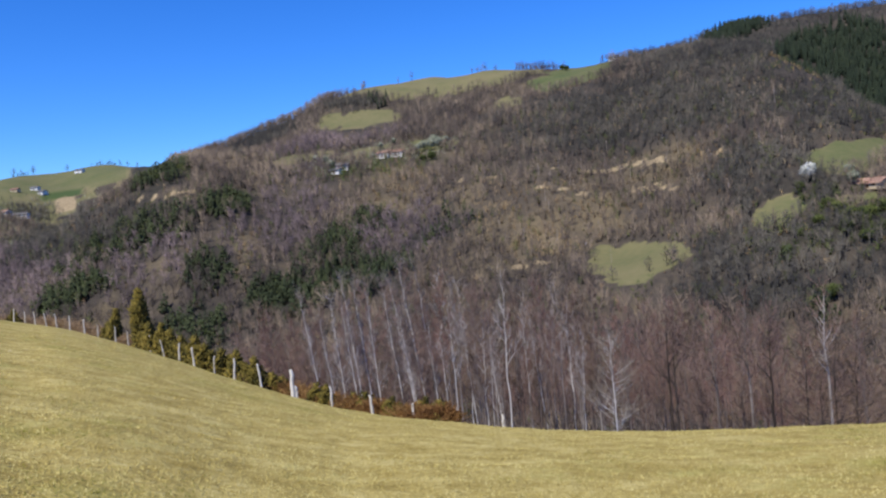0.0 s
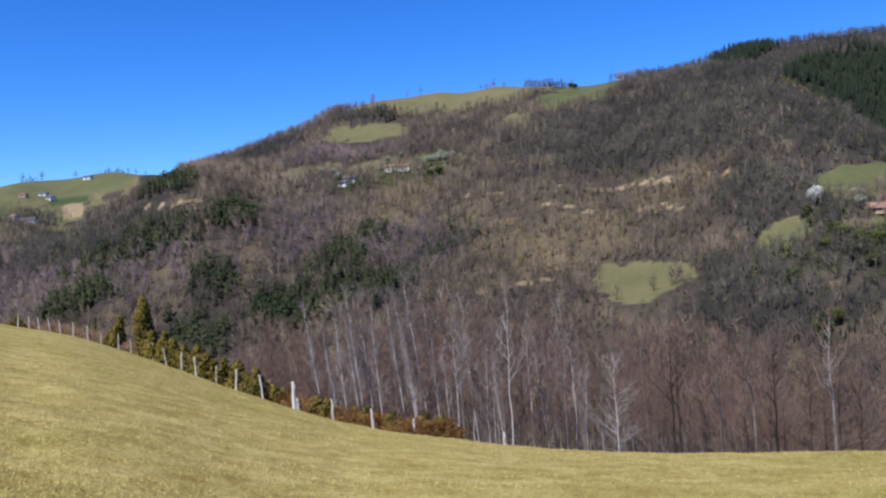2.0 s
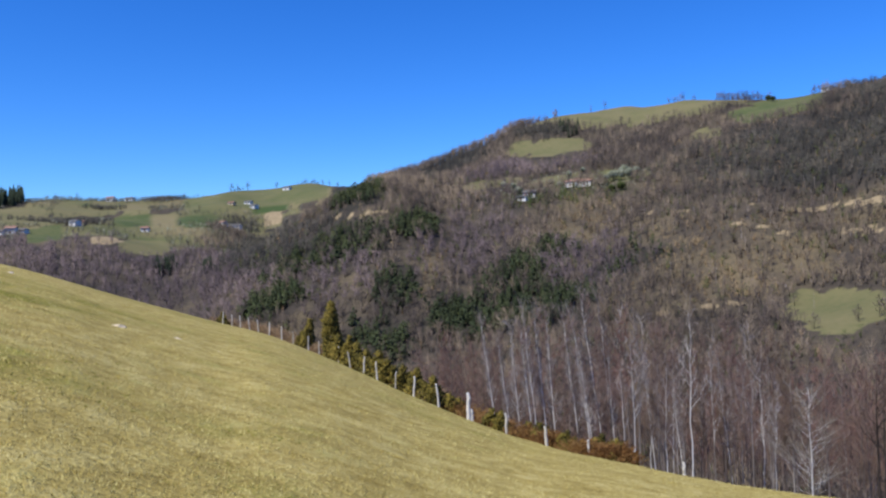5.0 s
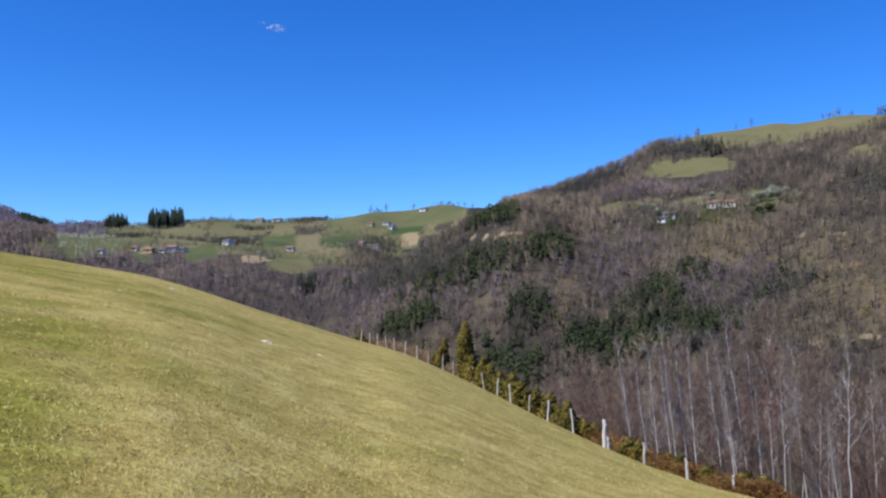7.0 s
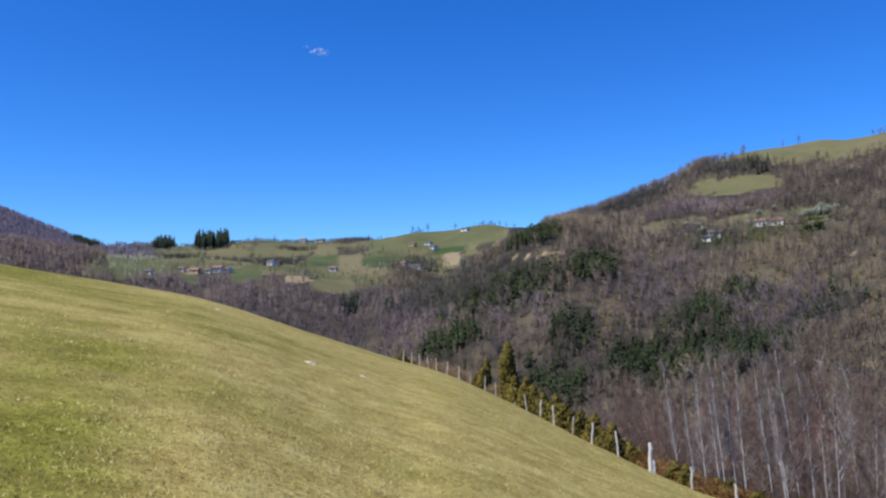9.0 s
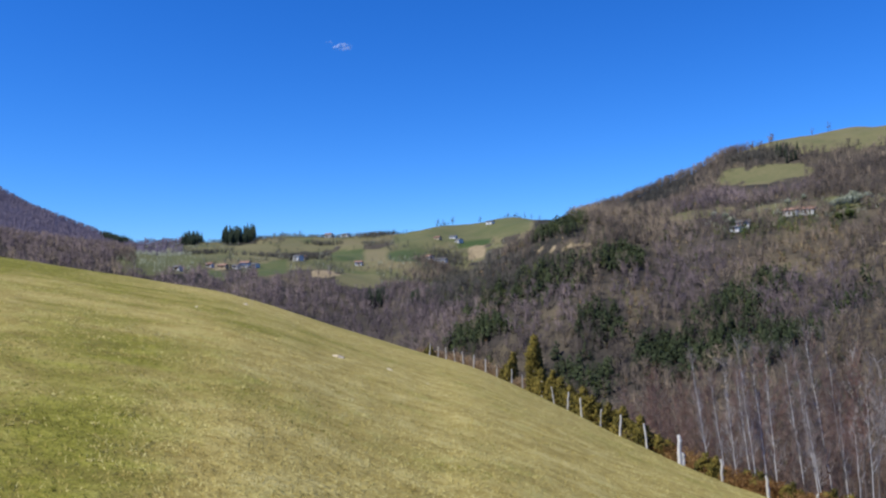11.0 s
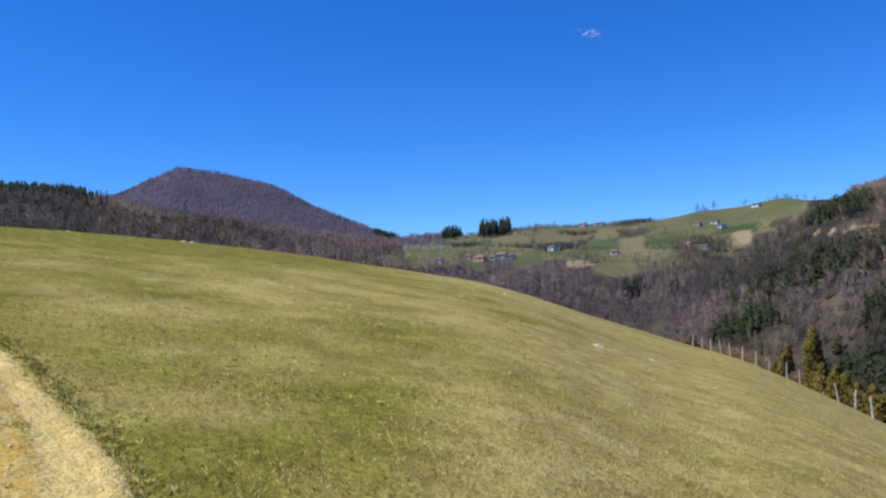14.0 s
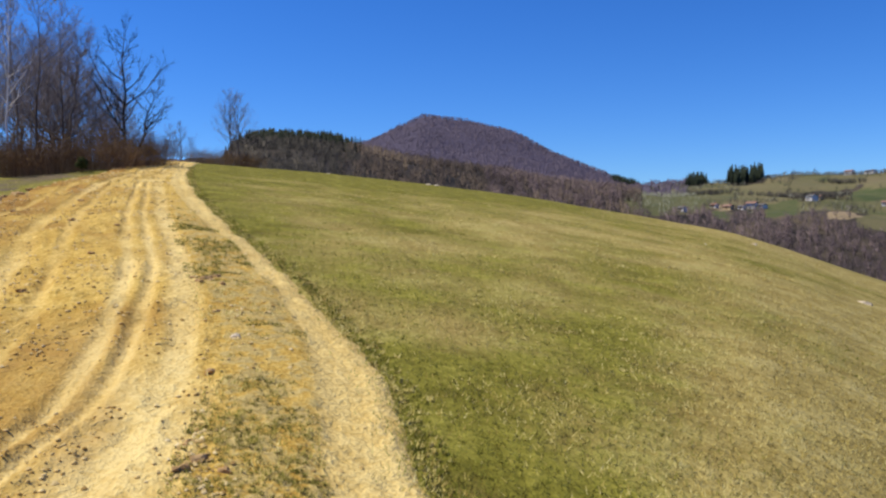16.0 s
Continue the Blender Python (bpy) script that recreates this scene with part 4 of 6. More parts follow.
for az, r, k, s in [(a, q, k, w * (0.7 if a < 12 else 1)) for a, q, k, w in JUNIPERS]:
    ob = thing("juniper", ("tall columnar" if k == 0 else "upright" if k == 1 else "low") + " yellow-green juniper behind the fence", "juniper", "junipers along the fence", upright(az, r, rng.uniform(0, 6), s))
    child("foliage", columns[k][0], ob)
    child("stem", columns[k][1], ob)


def brush_mesh(rng, tall, wide, count, material, size=0.02):
    """A dome of thin arching stems with side twigs."""
    V, F = [], []
    for _ in range(count):
        a, q = rng.uniform(0, 6.28), rng.random() ** 0.6
        base = Vector((math.cos(a), math.sin(a), 0)) * wide * q * 0.75
        h = tall * (1 - 0.55 * q * q) * rng.uniform(0.55, 1.1)
        tip = base + Vector((math.cos(a) * wide * 0.35 * q + rng.gauss(0, 0.15 * wide), math.sin(a) * wide * 0.35 * q + rng.gauss(0, 0.15 * wide), h))
        mid = base.lerp(tip, 0.5) + Vector((0, 0, 0.12 * h))
        sliver(V, F, base - Vector((0, 0, 0.15)), mid, size, rng, 3)
        sliver(V, F, mid - (tip - mid) * 0.3, tip, size * 0.8, rng, 3)
        for _ in range(7):
            s = mid.lerp(tip, rng.uniform(-0.3, 0.9))
            e = s + Vector((rng.gauss(0, 0.3), rng.gauss(0, 0.3), rng.gauss(0.2, 0.2))) * h * 0.5
            sliver(V, F, s, e, size * 0.9, rng, 1)
    return raw_mesh("shrub", V, F, material)


bracken = [brush_mesh(rng, rng.uniform(0.9, 1.4), rng.uniform(0.9, 1.3), 150, BRACKEN, 0.028) for _ in range(3)]
brush = [brush_mesh(rng, rng.uniform(1.2, 1.9), rng.uniform(1.0, 1.5), 140, BRUSH, 0.024) for _ in range(3)]
for az in np.arange(0.5, 29.5, 0.4):
    az = float(az) + rng.uniform(-0.3, 0.3)
    rusty = az < 20 and rng.random() < 0.9
    r = float(brow_at(az)) * rng.uniform(1.03, 1.10) + rng.uniform(0.6, 3.5)
    ob = new("bush", rng.choice(bracken if rusty or az < 13 else brush))
    ob.matrix_basis = upright(az, r, rng.uniform(0, 6), rng.uniform(0.75, 1.15) * (0.75 if az < 8 else 0.9))
    tagged(ob, "clump of rust-brown dead bracken behind the fence" if rusty or az < 13 else "leafless brown thorn bush behind the fence", "bush", "bushes along the fence")

# ---- the leafless wood below the brow ----
TOPS = [(-34, -11.5), (-29, -10.9), (-26.2, -11.2), (-23.5, -10.2), (-20, -9.0), (-16.4, -8.1), (-12.5, -7.2), (-8.6, -6.2), (-4.6, -5.9), (-0.5, -5.5), (1.9, -4.4), (6.9, -5.0), (11, -6.2), (14.7, -7.4), (17, -8.5)]
wood_kinds = [bare_tree_meshes(random.Random(40 + k), 16, 0.075 + 0.015 * (k % 3), (random.Random(k).gauss(-0.03, 0.02), 0), 0.26 + 0.06 * (k % 3), 0.2, 20, 16, 1.5, 0.016, (BARK, WOOD_BARK, WOOD_BARK)[k % 3], (TWIG, RED_TWIG, TWIG, BROWN_TWIG)[k % 4], 0.02, 4, 0.3) for k in range(8)]
birch_kinds = [bare_tree_meshes(random.Random(70 + k), 16, 0.07, (-0.13 + 0.025 * (k % 3), 0.0), 0.4, 0.085, 26, 16, 2.6, 0.012, BIRCH_BARK, GREY_TWIG, 0.008, 5, 0.13) for k in range(4)]
rng = random.Random(8)
places = []
while len(places) < 215:
    az, r = rng.uniform(-35, 15.5), rng.uniform(50, 128)
    if r < float(brow_at(az)) * 1.25 + (8 if az < -1 else 24):
        continue
    p = spot(az, r)
    if any((p - q).length < 2.3 for q in places):
        continue
    places.append(p)
    top = 1.6 + r * math.tan(radians(float(np.interp(az, [t[0] for t in TOPS], [t[1] for t in TOPS]))))
    tall = (top - p.z) * rng.uniform(0.72, 1.0)
    s = min(max(tall, 8), 20) / 16
    m = Matrix.LocRotScale(p, Euler((rng.gauss(0, 0.02), rng.gauss(-0.02, 0.02), 0)), (s * rng.uniform(0.9, 1.1), s, s))
    tree_of(rng.choice(wood_kinds), "slender leafless beech with reddish-brown twigs in the wood", "trees of the wood below the pasture", m)
# bearing, distance, rise of the top in degrees, lean
BIRCHES = [(9.3, 66, -5.8, 0.0), (8.3, 64, -7.3, -0.02), (6.7, 64, -6.3, -0.02), (6.35, 65, -5.1, 0.03), (5.65, 66, -5.5, 0.04), (3.3, 63, -5.7, -0.01), (2.3, 62, -7.6, -0.05), (2.35, 70, -5.7, 0.0), (1.45, 71, -4.2, 0.0),
           (1.0, 64, -8.2, 0.05), (5.1, 73, -5.6, 0.02), (0.7, 72, -4.7, 0.03), (-1.8, 60, -8.0, 0.04), (-6.9, 58, -8.5, 0.0), (7.6, 72, -6.4, 0.0), (-3.7, 58, -10.5, 0.02)]
for i, (az, r, top, lean) in enumerate(BIRCHES):
    p = spot(az, r)
    s = min(max(1.6 + r * math.tan(radians(top)) - p.z, 6), 24) / 16
    m = Matrix.LocRotScale(p, Euler((0, lean, 0)), (s, s, s))
    tree_of(birch_kinds[i % 4], "leaning pale-barked birch without leaves at the wood's edge", "birches at the wood's edge", m, "birch_tree", "pale grey bark")
rng = random.Random(9)
pole_kinds = [bare_tree_meshes(random.Random(80 + k), 12, 0.05, (rng.gauss(0, 0.04), 0), 0.5, 0.12, 10, 6, 2.0, 0.016, BIRCH_BARK if k == 0 else BARK, GREY_TWIG, 0.02, 4, 0.3) for k in range(3)]
for k in range(30):
    az = -9.5 + 10.5 * rng.random()
    tree_of(rng.choice(pole_kinds), "thin pale young tree crowded at the wood's edge", "young trees at the wood's edge", upright(az, rng.uniform(50, 62), rng.uniform(0, 6), rng.uniform(0.65, 0.95)))
pale_tree = bare_tree_meshes(random.Random(5), 9.5, 0.06, (-0.02, 0), 0.15, 0.25, 44, 18, 0.7, 0.008, BIRCH_BARK, surface("silver_twigs", [(0.2, (0.18, 0.15, 0.115)), (0.8, (0.38, 0.335, 0.27))], 3, 0.5, 0.9, 0), 0.02, 7, 0.16)
tree_of(pale_tree, "pale silvery young tree with bare spreading twigs", "", upright(-11.65, 50, 0, 0.8), "birch_tree")
tan_trees = [bare_tree_meshes(random.Random(95 + k), 8, 0.08, (0.03, 0), 0.1, 0.34, 22, 13, 0.7, 0.011, DARK_BARK, BROWN_TWIG, 0.04, 6, 0.3) for k in range(2)]
for az, r, s, k in ((-24.3, 52, 0.95, 0), (-26.0, 54, 1.05, 1), (-27.3, 56, 1.1, 0), (-25.2, 47, 0.55, 1)):
    tree_of(tan_trees[k], "bushy pale tan leafless tree at the wood's edge", "pale shrubby trees at the wood's edge", upright(az, r, 1.3 * k + az, s))
dark_pair = [bare_tree_meshes(random.Random(90 + k), 13, 0.17, (-0.03, 0), 0.5, 0.2, 14, 8, 1.2, 0.022, (DARK_BARK, BARK)[k], TWIG, 0.025) for k in range(2)]
for az, r, s, k in ((-15.6, 50, 0.66, 0), (-16.0, 53, 0.7, 0), (-20.9, 50, 0.72, 1), (-22.3, 49, 0.62, 0), (-18.7, 51, 0.66, 1), (-25.8, 50, 0.7, 1)):
    tree_of(dark_pair[k], ("dark-stemmed" if k == 0 else "grey-stemmed") + " leafless tree standing at the wood's edge", "trees at the wood's edge", upright(az, r, 0.3, s))

# ---- far woods, joined by kind ----
def far_tree(rng, tall, wide, twigs, low=0.25, thick=0.11):
    """A leafless tree of a few dozen blades: a trunk and twigs that fan upwards."""
    V, T = [], []

    def spike(a, b, w):
        d = (b - a).normalized()
        s = d.orthogonal().normalized() * w
        s.rotate(Matrix.Rotation(rng.uniform(0, 6.28), 3, d))
        i = len(V)
        V.extend([a + s, a - s, b])
        T.append((i, i + 1, i + 2))
    spike(Vector((0, 0, -0.8)), Vector((0, 0, tall * 0.9)), thick * 1.3)
    for _ in range(twigs):
        t = rng.uniform(low, 0.8)
        a = rng.uniform(0, 6.28)
        q = rng.uniform(0.35, 1.0)
        base = Vector((0, 0, t * tall)) + Vector((math.cos(a), math.sin(a), 0)) * wide * 0.25 * q
        tip = Vector((math.cos(a) * wide * q, math.sin(a) * wide * q, min(tall * (t + rng.uniform(0.15, 0.4)), tall * (1.06 - 0.3 * q * q))))
        spike(base, tip, thick * rng.uniform(0.6, 1.1))
    return np.array(V), np.array(T)


def far_conifer(rng, tall, wide, tiers=7, each=8):
    V, T = [Vector((0, 0, -0.5)), Vector((0.15, 0, -0.5)), Vector((0, 0.15, -0.5)), Vector((0, 0, tall))], [(0, 1, 3), (1, 2, 3), (2, 0, 3)]
    for k in range(tiers):
        z = tall * (0.08 + 0.86 * k / tiers)
        w = wide * (1 - k / tiers) ** 0.85 + 0.12
        for j in range(each):
            a = 6.28 * (j + rng.random()) / each
            o = Vector((math.cos(a), math.sin(a), 0))
            s = Vector((-math.sin(a), math.cos(a), 0)) * w * 0.42
            tip = o * w * rng.uniform(0.75, 1.15) + Vector((0, 0, z - tall * 0.04))
            top = Vector((0, 0, z + tall * 0.15))
            i = len(V)
            V += [top, o * w * 0.6 + s + Vector((0, 0, z)), o * w * 0.6 - s + Vector((0, 0, z)), tip]
            T += [(i, i + 1, i + 3), (i, i + 3, i + 2)]
    return np.array(V), np.array(T)


def far_pine(rng, tall, wide, puffs=13, each=6):
    """A broad pine: a short trunk under uneven puffs of needle sprays."""
    V, T = [Vector((0.2, 0, -0.5)), Vector((-0.1, 0.17, -0.5)), Vector((-0.1, -0.17, -0.5)), Vector((0, 0, tall * 0.8))], [(0, 1, 3), (1, 2, 3), (2, 0, 3)]
    for k in range(puffs):
        a, t = rng.uniform(0, 6.28), (k + 0.5) / puffs
        mid = Vector((math.cos(a), math.sin(a), 0)) * wide * 0.6 * (1 - 0.7 * t * t) * rng.uniform(0.3, 1) + Vector((0, 0, tall * (0.12 + 0.76 * t)))
        size = wide * rng.uniform(0.28, 0.44) * (1.1 - 0.45 * t)
        for _ in range(each):
            d = Vector((rng.gauss(0, 1), rng.gauss(0, 1), rng.gauss(0.3, 0.8))).normalized()
            s = d.orthogonal().normalized()
            s.rotate(Matrix.Rotation(rng.uniform(0, 6.28), 3, d))
            i = len(V)
            V += [mid + s * size * 0.42, mid - s * size * 0.42, mid + d * size]
            T.append((i, i + 1, i + 2))
    return np.array(V), np.array(T)


def scatter(name, kinds, X, Y, S, material, label, category, squash=0.25, up=False, Z=None, soft=0.0):
    """Joins copies of a few small meshes, set on the ground at X, Y with sizes S, into one object.
    soft: how much of its light a crown takes from above, where it is lit as one rounded mass."""
    g = np.random.default_rng(len(X) + 17)
    Z, pick, turn = height(X, Y) if Z is None else Z, g.integers(0, len(kinds), len(X)), g.uniform(0, 6.28, len(X))
    allV, allT, allN, allC, off = [], [], [], [], 0
    tone = np.clip(0.5 + g.normal(0, 0.24, len(X)) + 0.3 * layers(X, Y, 20, 97) + 0.2 * layers(X, Y, 75, 98), 0, 1)
    for k, (V, T) in enumerate(kinds):
        i = np.where(pick == k)[0]
        c, s = np.cos(turn[i])[:, None], np.sin(turn[i])[:, None]
        wide = (S[i] * g.uniform(1 - squash, 1 + squash, len(i)))[:, None]
        W = np.stack([(V[:, 0] * c - V[:, 1] * s) * wide + X[i][:, None], (V[:, 0] * s + V[:, 1] * c) * wide + Y[i][:, None], V[:, 2] * S[i][:, None] + Z[i][:, None]], -1)
        allV.append(W.reshape(-1, 3))
        allT.append((T[None] + (np.arange(len(i)) * len(V))[:, None, None] + off).reshape(-1, 3))
        off += len(i) * len(V)
        allC.append(np.repeat(tone[i], len(V)))
        if soft:
            n = (V - (0, 0, 0.45 * V[:, 2].max())) / np.abs(V).max(0) + (0, 0, soft)
            n = n / np.linalg.norm(n, axis=1)[:, None]
            allN.append(np.stack([n[:, 0] * c - n[:, 1] * s, n[:, 0] * s + n[:, 1] * c, np.tile(n[:, 2], (len(i), 1))], -1).reshape(-1, 3))
    me = tri_mesh(name, np.concatenate(allV), np.concatenate(allT), material, up, np.concatenate(allN) if soft else None)
    me.attributes.new("tone", "FLOAT", "POINT").data.foreach_set("value", np.concatenate(allC).astype(np.float32))
    ob = new(name, me)
    return tagged(ob, label, category, kind="stuff")


def strewn(g, count, az0, az1, r0, r1):
    az, r = np.radians(g.uniform(az0, az1, count)), np.sqrt(g.uniform(r0 * r0, r1 * r1, count))
    return -r * np.sin(az), r * np.cos(az)


g = np.random.default_rng(4)
rng = random.Random(12)
TREE_KINDS = [far_tree(rng, rng.uniform(6.5, 9.5), rng.uniform(2.2, 3.2), 19, 0.12, 0.14) for _ in range(10)]
ROUND_KINDS = [far_tree(rng, rng.uniform(6, 8.5), rng.uniform(2.4, 3.4), 20, 0.12, 0.145) for _ in range(8)]
CLUMP_KINDS = [far_tree(rng, rng.uniform(7, 9), rng.uniform(3.0, 4.5), 18, 0.08, 0.2) for _ in range(8)]
BUSH_KINDS = [far_tree(rng, rng.uniform(1.4, 3.2), rng.uniform(0.7, 1.5), 13, 0.02, 0.08) for _ in range(8)]
FIR_KINDS = [far_conifer(rng, rng.uniform(8, 12), rng.uniform(1.9, 2.8), 6, 6) for _ in range(5)]
PINE_KINDS = [far_pine(rng, rng.uniform(5, 8), rng.uniform(2.2, 3.0)) for _ in range(8)]

X, Y = strewn(g, 45000, -36, 31, 125, 760)
AZ, RR, EL = bearing(X, Y), np.hypot(X, Y), rise(X, Y)
CROWN = rise(X, Y, 4.0)
MIDDLE = rise(X, Y, 7.0)
in_pines = within(X, Y, CROWN, PINES)
dense_pines = (in_pines[0] > g.uniform(-0.1, 0.9, len(X))) & (np.array([p[5] for p in PINES])[in_pines[1]] > 0.5)
open_land = (within(X, Y, EL, MEADOWS, 0.42)[0] > g.uniform(-0.1, 0.35, len(X))) | (within(X, Y, MIDDLE, [MEADOWS[k] for k in (2, 7)] + [(3.3, 3.9, 1.7, 0.9, -4), (7.0, 3.2, 1.2, 0.8, -4), (0.3, 4.3, 1.9, 0.9, 0)])[0] > 0.35) | (AZ + g.normal(0, 1.2, len(X)) > 29.5) | (within(X, Y, EL, PASTURES)[0] > 0) | (within(X, Y, EL, BARE)[0] > -0.2) | (cut_through(X, Y) > 0.7)
sparse = np.clip(within(X, Y, EL, SCRUBBY)[0] * 2, 0, 1)
top_open = np.clip((RR - 540) / 60, 0, 1) * ((AZ > -12) & (AZ < 7))
thick_wood = 0.95 + 0.45 * layers(X, Y, 60, 91) - 0.6 * sparse - 0.5 * top_open
keep = (~open_land) & ~dense_pines & (within(X, Y, CROWN, FIRS)[0] < 0) & (g.random(len(X)) < np.clip(thick_wood, 0.12, 1))
blur = g.normal(0, 0.25, len(X)) + 0.3 * layers(X, Y, 50, 95)
grey = within(X, Y, CROWN, GREY_WOODS)[0] + blur > 0.15
mauve = ~grey & (within(X, Y, CROWN, MAUVE_WOODS)[0] + blur > 0.1)
for mask, kinds, mat_, lab in ((keep & ~grey & ~mauve, TREE_KINDS, FAR_TWIG, "leafless russet-brown woodland on the far slope"), (keep & mauve, ROUND_KINDS, HAZED_PURPLE_TWIG, "leafless purple-brown beech wood on the far slope"),
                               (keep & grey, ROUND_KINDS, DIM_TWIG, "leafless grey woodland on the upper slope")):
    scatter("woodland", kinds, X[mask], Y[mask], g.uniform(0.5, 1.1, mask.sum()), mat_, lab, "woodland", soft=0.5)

X, Y = strewn(g, 34000, -34, 30, 130, 620)
AZ, RR, EL = bearing(X, Y), np.hypot(X, Y), rise(X, Y)
meadow = within(X, Y, EL, MEADOWS)[0]
sparse = np.clip(within(X, Y, EL, SCRUBBY)[0] * 2, 0, 1)
keep = (meadow < 0.02) & (within(X, Y, EL, BARE)[0] < 0.1) & (cut_through(X, Y) < 0.6) & (within(X, Y, EL, PINES)[0] < 0) & (g.random(len(X)) < 0.15 + 0.75 * sparse)
scatter("scrub", BUSH_KINDS, X[keep], Y[keep], g.uniform(0.6, 1.4, keep.sum()), SCRUB, "straw-coloured dry scrub on the far slope", "scrub", soft=0.5)
keep = (meadow < 0.02) & (g.random(len(X)) < 0.9 * np.clip(within(X, Y, rise(X, Y, 2.0), [PINES[8], PINES[5], (-25.5, -2.5, 4.5, 2.5, -8), (4.0, 3.6, 5.5, 1.0, -5)])[0] * 2, 0.11, 0.7)) & (RR < 520)
scatter("evergreen_scrub", BUSH_KINDS, X[keep], Y[keep], g.uniform(1.0, 2.2, keep.sum()), GREEN_SCRUB, "green evergreen scrub among bare trees", "scrub", soft=0.5)

X, Y = strewn(g, 27000, -31, 29, 200, 560)
deep, which = within(X, Y, rise(X, Y, 3.5), PINES, 0.55, 18)
keep = g.random(len(X)) < np.array([p[5] for p in PINES])[which] * np.clip(deep * 1.6 + 0.22, 0, 1)
scatter("conifer_wood", PINE_KINDS, X[keep], Y[keep], g.uniform(0.6, 1.15, keep.sum()), PINE, "dark green pines in dense stands on the slope", "conifer wood", soft=0.4)
X, Y = strewn(g, 2600, -3, 13, 420, 520)
AZ = bearing(X, Y)
keep = (((AZ < 2.2) | (AZ > 4.2)) & ((AZ < 6.2) | (AZ > 7.7)) | (np.hypot(X, Y) > 482)) & (g.random(len(X)) < np.clip(within(X, Y, rise(X, Y, 2.0), [(4.5, 4.1, 5.2, 0.9, -5), (0.2, 4.5, 2.0, 0.7, 0)])[0], 0, 0.35))
scatter("orchard", ROUND_KINDS, X[keep], Y[keep], g.uniform(0.25, 0.5, keep.sum()), PALE_BLOSSOM, "pale budding fruit trees round the hillside farm", "orchard", soft=0.5)
cx, cy, cs = [], [], []
X, Y = strewn(g, 8000, -33, -18, 700, 1250)
keep = within(X, Y, rise(X, Y, 6.0), FIRS, 0.35, 30)[0] > g.uniform(-0.25, 0.5, len(X))
cx.append(X[keep]), cy.append(Y[keep]), cs.append(g.uniform(0.8, 1.4, keep.sum()))
for az, r, daz, dr, dense in FAR_CONIFERS:
    n = int(min(math.pi * radians(daz) * r * dr / 7.5 * dense, 1400 if az > 60 else 800)) + 3
    a, q = g.uniform(0, 6.28, n), np.sqrt(g.random(n))
    b, d = np.radians(az + daz * 1.15 * q * np.cos(a) + g.normal(0, 0.2, n) * daz), r + dr * 1.2 * q * np.sin(a) + g.normal(0, 0.15, n) * dr
    cx.append(-d * np.sin(b)), cy.append(d * np.cos(b)), cs.append(g.uniform(0.5 if az < 60 else 0.85, 1.1, n) * (0.45 if 60 < az and r < 200 else 0.9 if az > 60 else 1.75 if 40 < az < 44 else 1.0 if r < 700 else 1.35))
scatter("conifer_wood", FIR_KINDS, np.concatenate(cx), np.concatenate(cy), np.concatenate(cs), NEEDLE, "dark spiry spruces on the far heights", "conifer wood", soft=0.3)

# the valley head, the plateau's hedges and the woods under the mountain
X, Y = strewn(g, 19000, 22, 60, 150, 1150)
AZ, RR, EL = bearing(X, Y), np.hypot(X, Y), rise(X, Y)
field = within(X, Y, EL, PASTURES, 0.12, 14, 4)[0]
hedge = (np.abs(field - 0.05) < 0.2) & (g.random(len(X)) < 0.6)
grass = (field > -0.02) | (within(X, Y, rise(X, Y, 4.0), PASTURES[:11] + BARE[:3], 0.1, 14, 4)[0] > 0.2)
village = (RR > 590) & (AZ > 21) & (AZ < 49)
keep = (~grass) & ((AZ + g.normal(0, 1.2, len(X)) > 29.5) | (RR > 600)) & (g.random(len(X)) < np.where(village, np.clip(0.75 + 0.8 * layers(X, Y, 70, 78), 0.15, 0.97), 0.95))
scatter("woodland", ROUND_KINDS, X[keep & ~village], Y[keep & ~village], g.uniform(0.75, 1.3, (keep & ~village).sum()), HAZED_PURPLE_TWIG, "leafless purple woods at the valley head", "woodland", soft=0.5)
keep = (keep | hedge) & village
scatter("hedgerow", CLUMP_KINDS, X[keep], Y[keep], g.uniform(0.3, 0.65, keep.sum()), DIM_TWIG, "leafless hedges and copses between the village fields", "hedge", soft=0.5)
hx, hy = [], []
for az, r, daz, dr, n in ((32.6, 985, 1.3, 22, 260), (27.2, 815, 1.4, 26, 300), (36.4, 905, 1.3, 8, 100), (39.6, 735, 2.0, 14, 160), (44.5, 800, 1.6, 18, 160), (38.3, 690, 0.9, 10, 90), (37.0, 700, 0.7, 8, 60)):
    b, d = np.radians(az + daz * g.normal(0, 0.5, n)), r + dr * g.normal(0, 0.6, n)
    hx.append(-d * np.sin(b)), hy.append(d * np.cos(b))
hx, hy = np.concatenate(hx), np.concatenate(hy)
n = 230
b, d = np.radians(g.uniform(3.4, 7.8, n)), 655 + g.normal(0, 7, n)
scatter("copse", ROUND_KINDS, -d * np.sin(b), d * np.cos(b), g.uniform(0.6, 1.0, n), DIM_TWIG, "dark leafless copse on the high meadow", "copse", soft=0.5)
scatter("copse", CLUMP_KINDS, hx, hy, g.uniform(0.4, 0.8, len(hx)), DIM_TWIG, "dark leafless copses around the upland village", "copse", soft=0.5)
keep = ((~grass) & village & (g.random(len(X)) < 0.3)) | ((within(X, Y, EL, [PASTURES[12], (29.2, 1.3, 3.5, 0.4, 1)])[0] > 0) & (g.random(len(X)) < 0.6))
scatter("orchard", TREE_KINDS, X[keep], Y[keep], g.uniform(0.35, 0.6, keep.sum()), PALE_BLOSSOM, "pale budding orchards between the village houses", "orchard", soft=0.5)
X, Y = strewn(g, 7000, 49, 78, 130, 760)
AZ = bearing(X, Y)
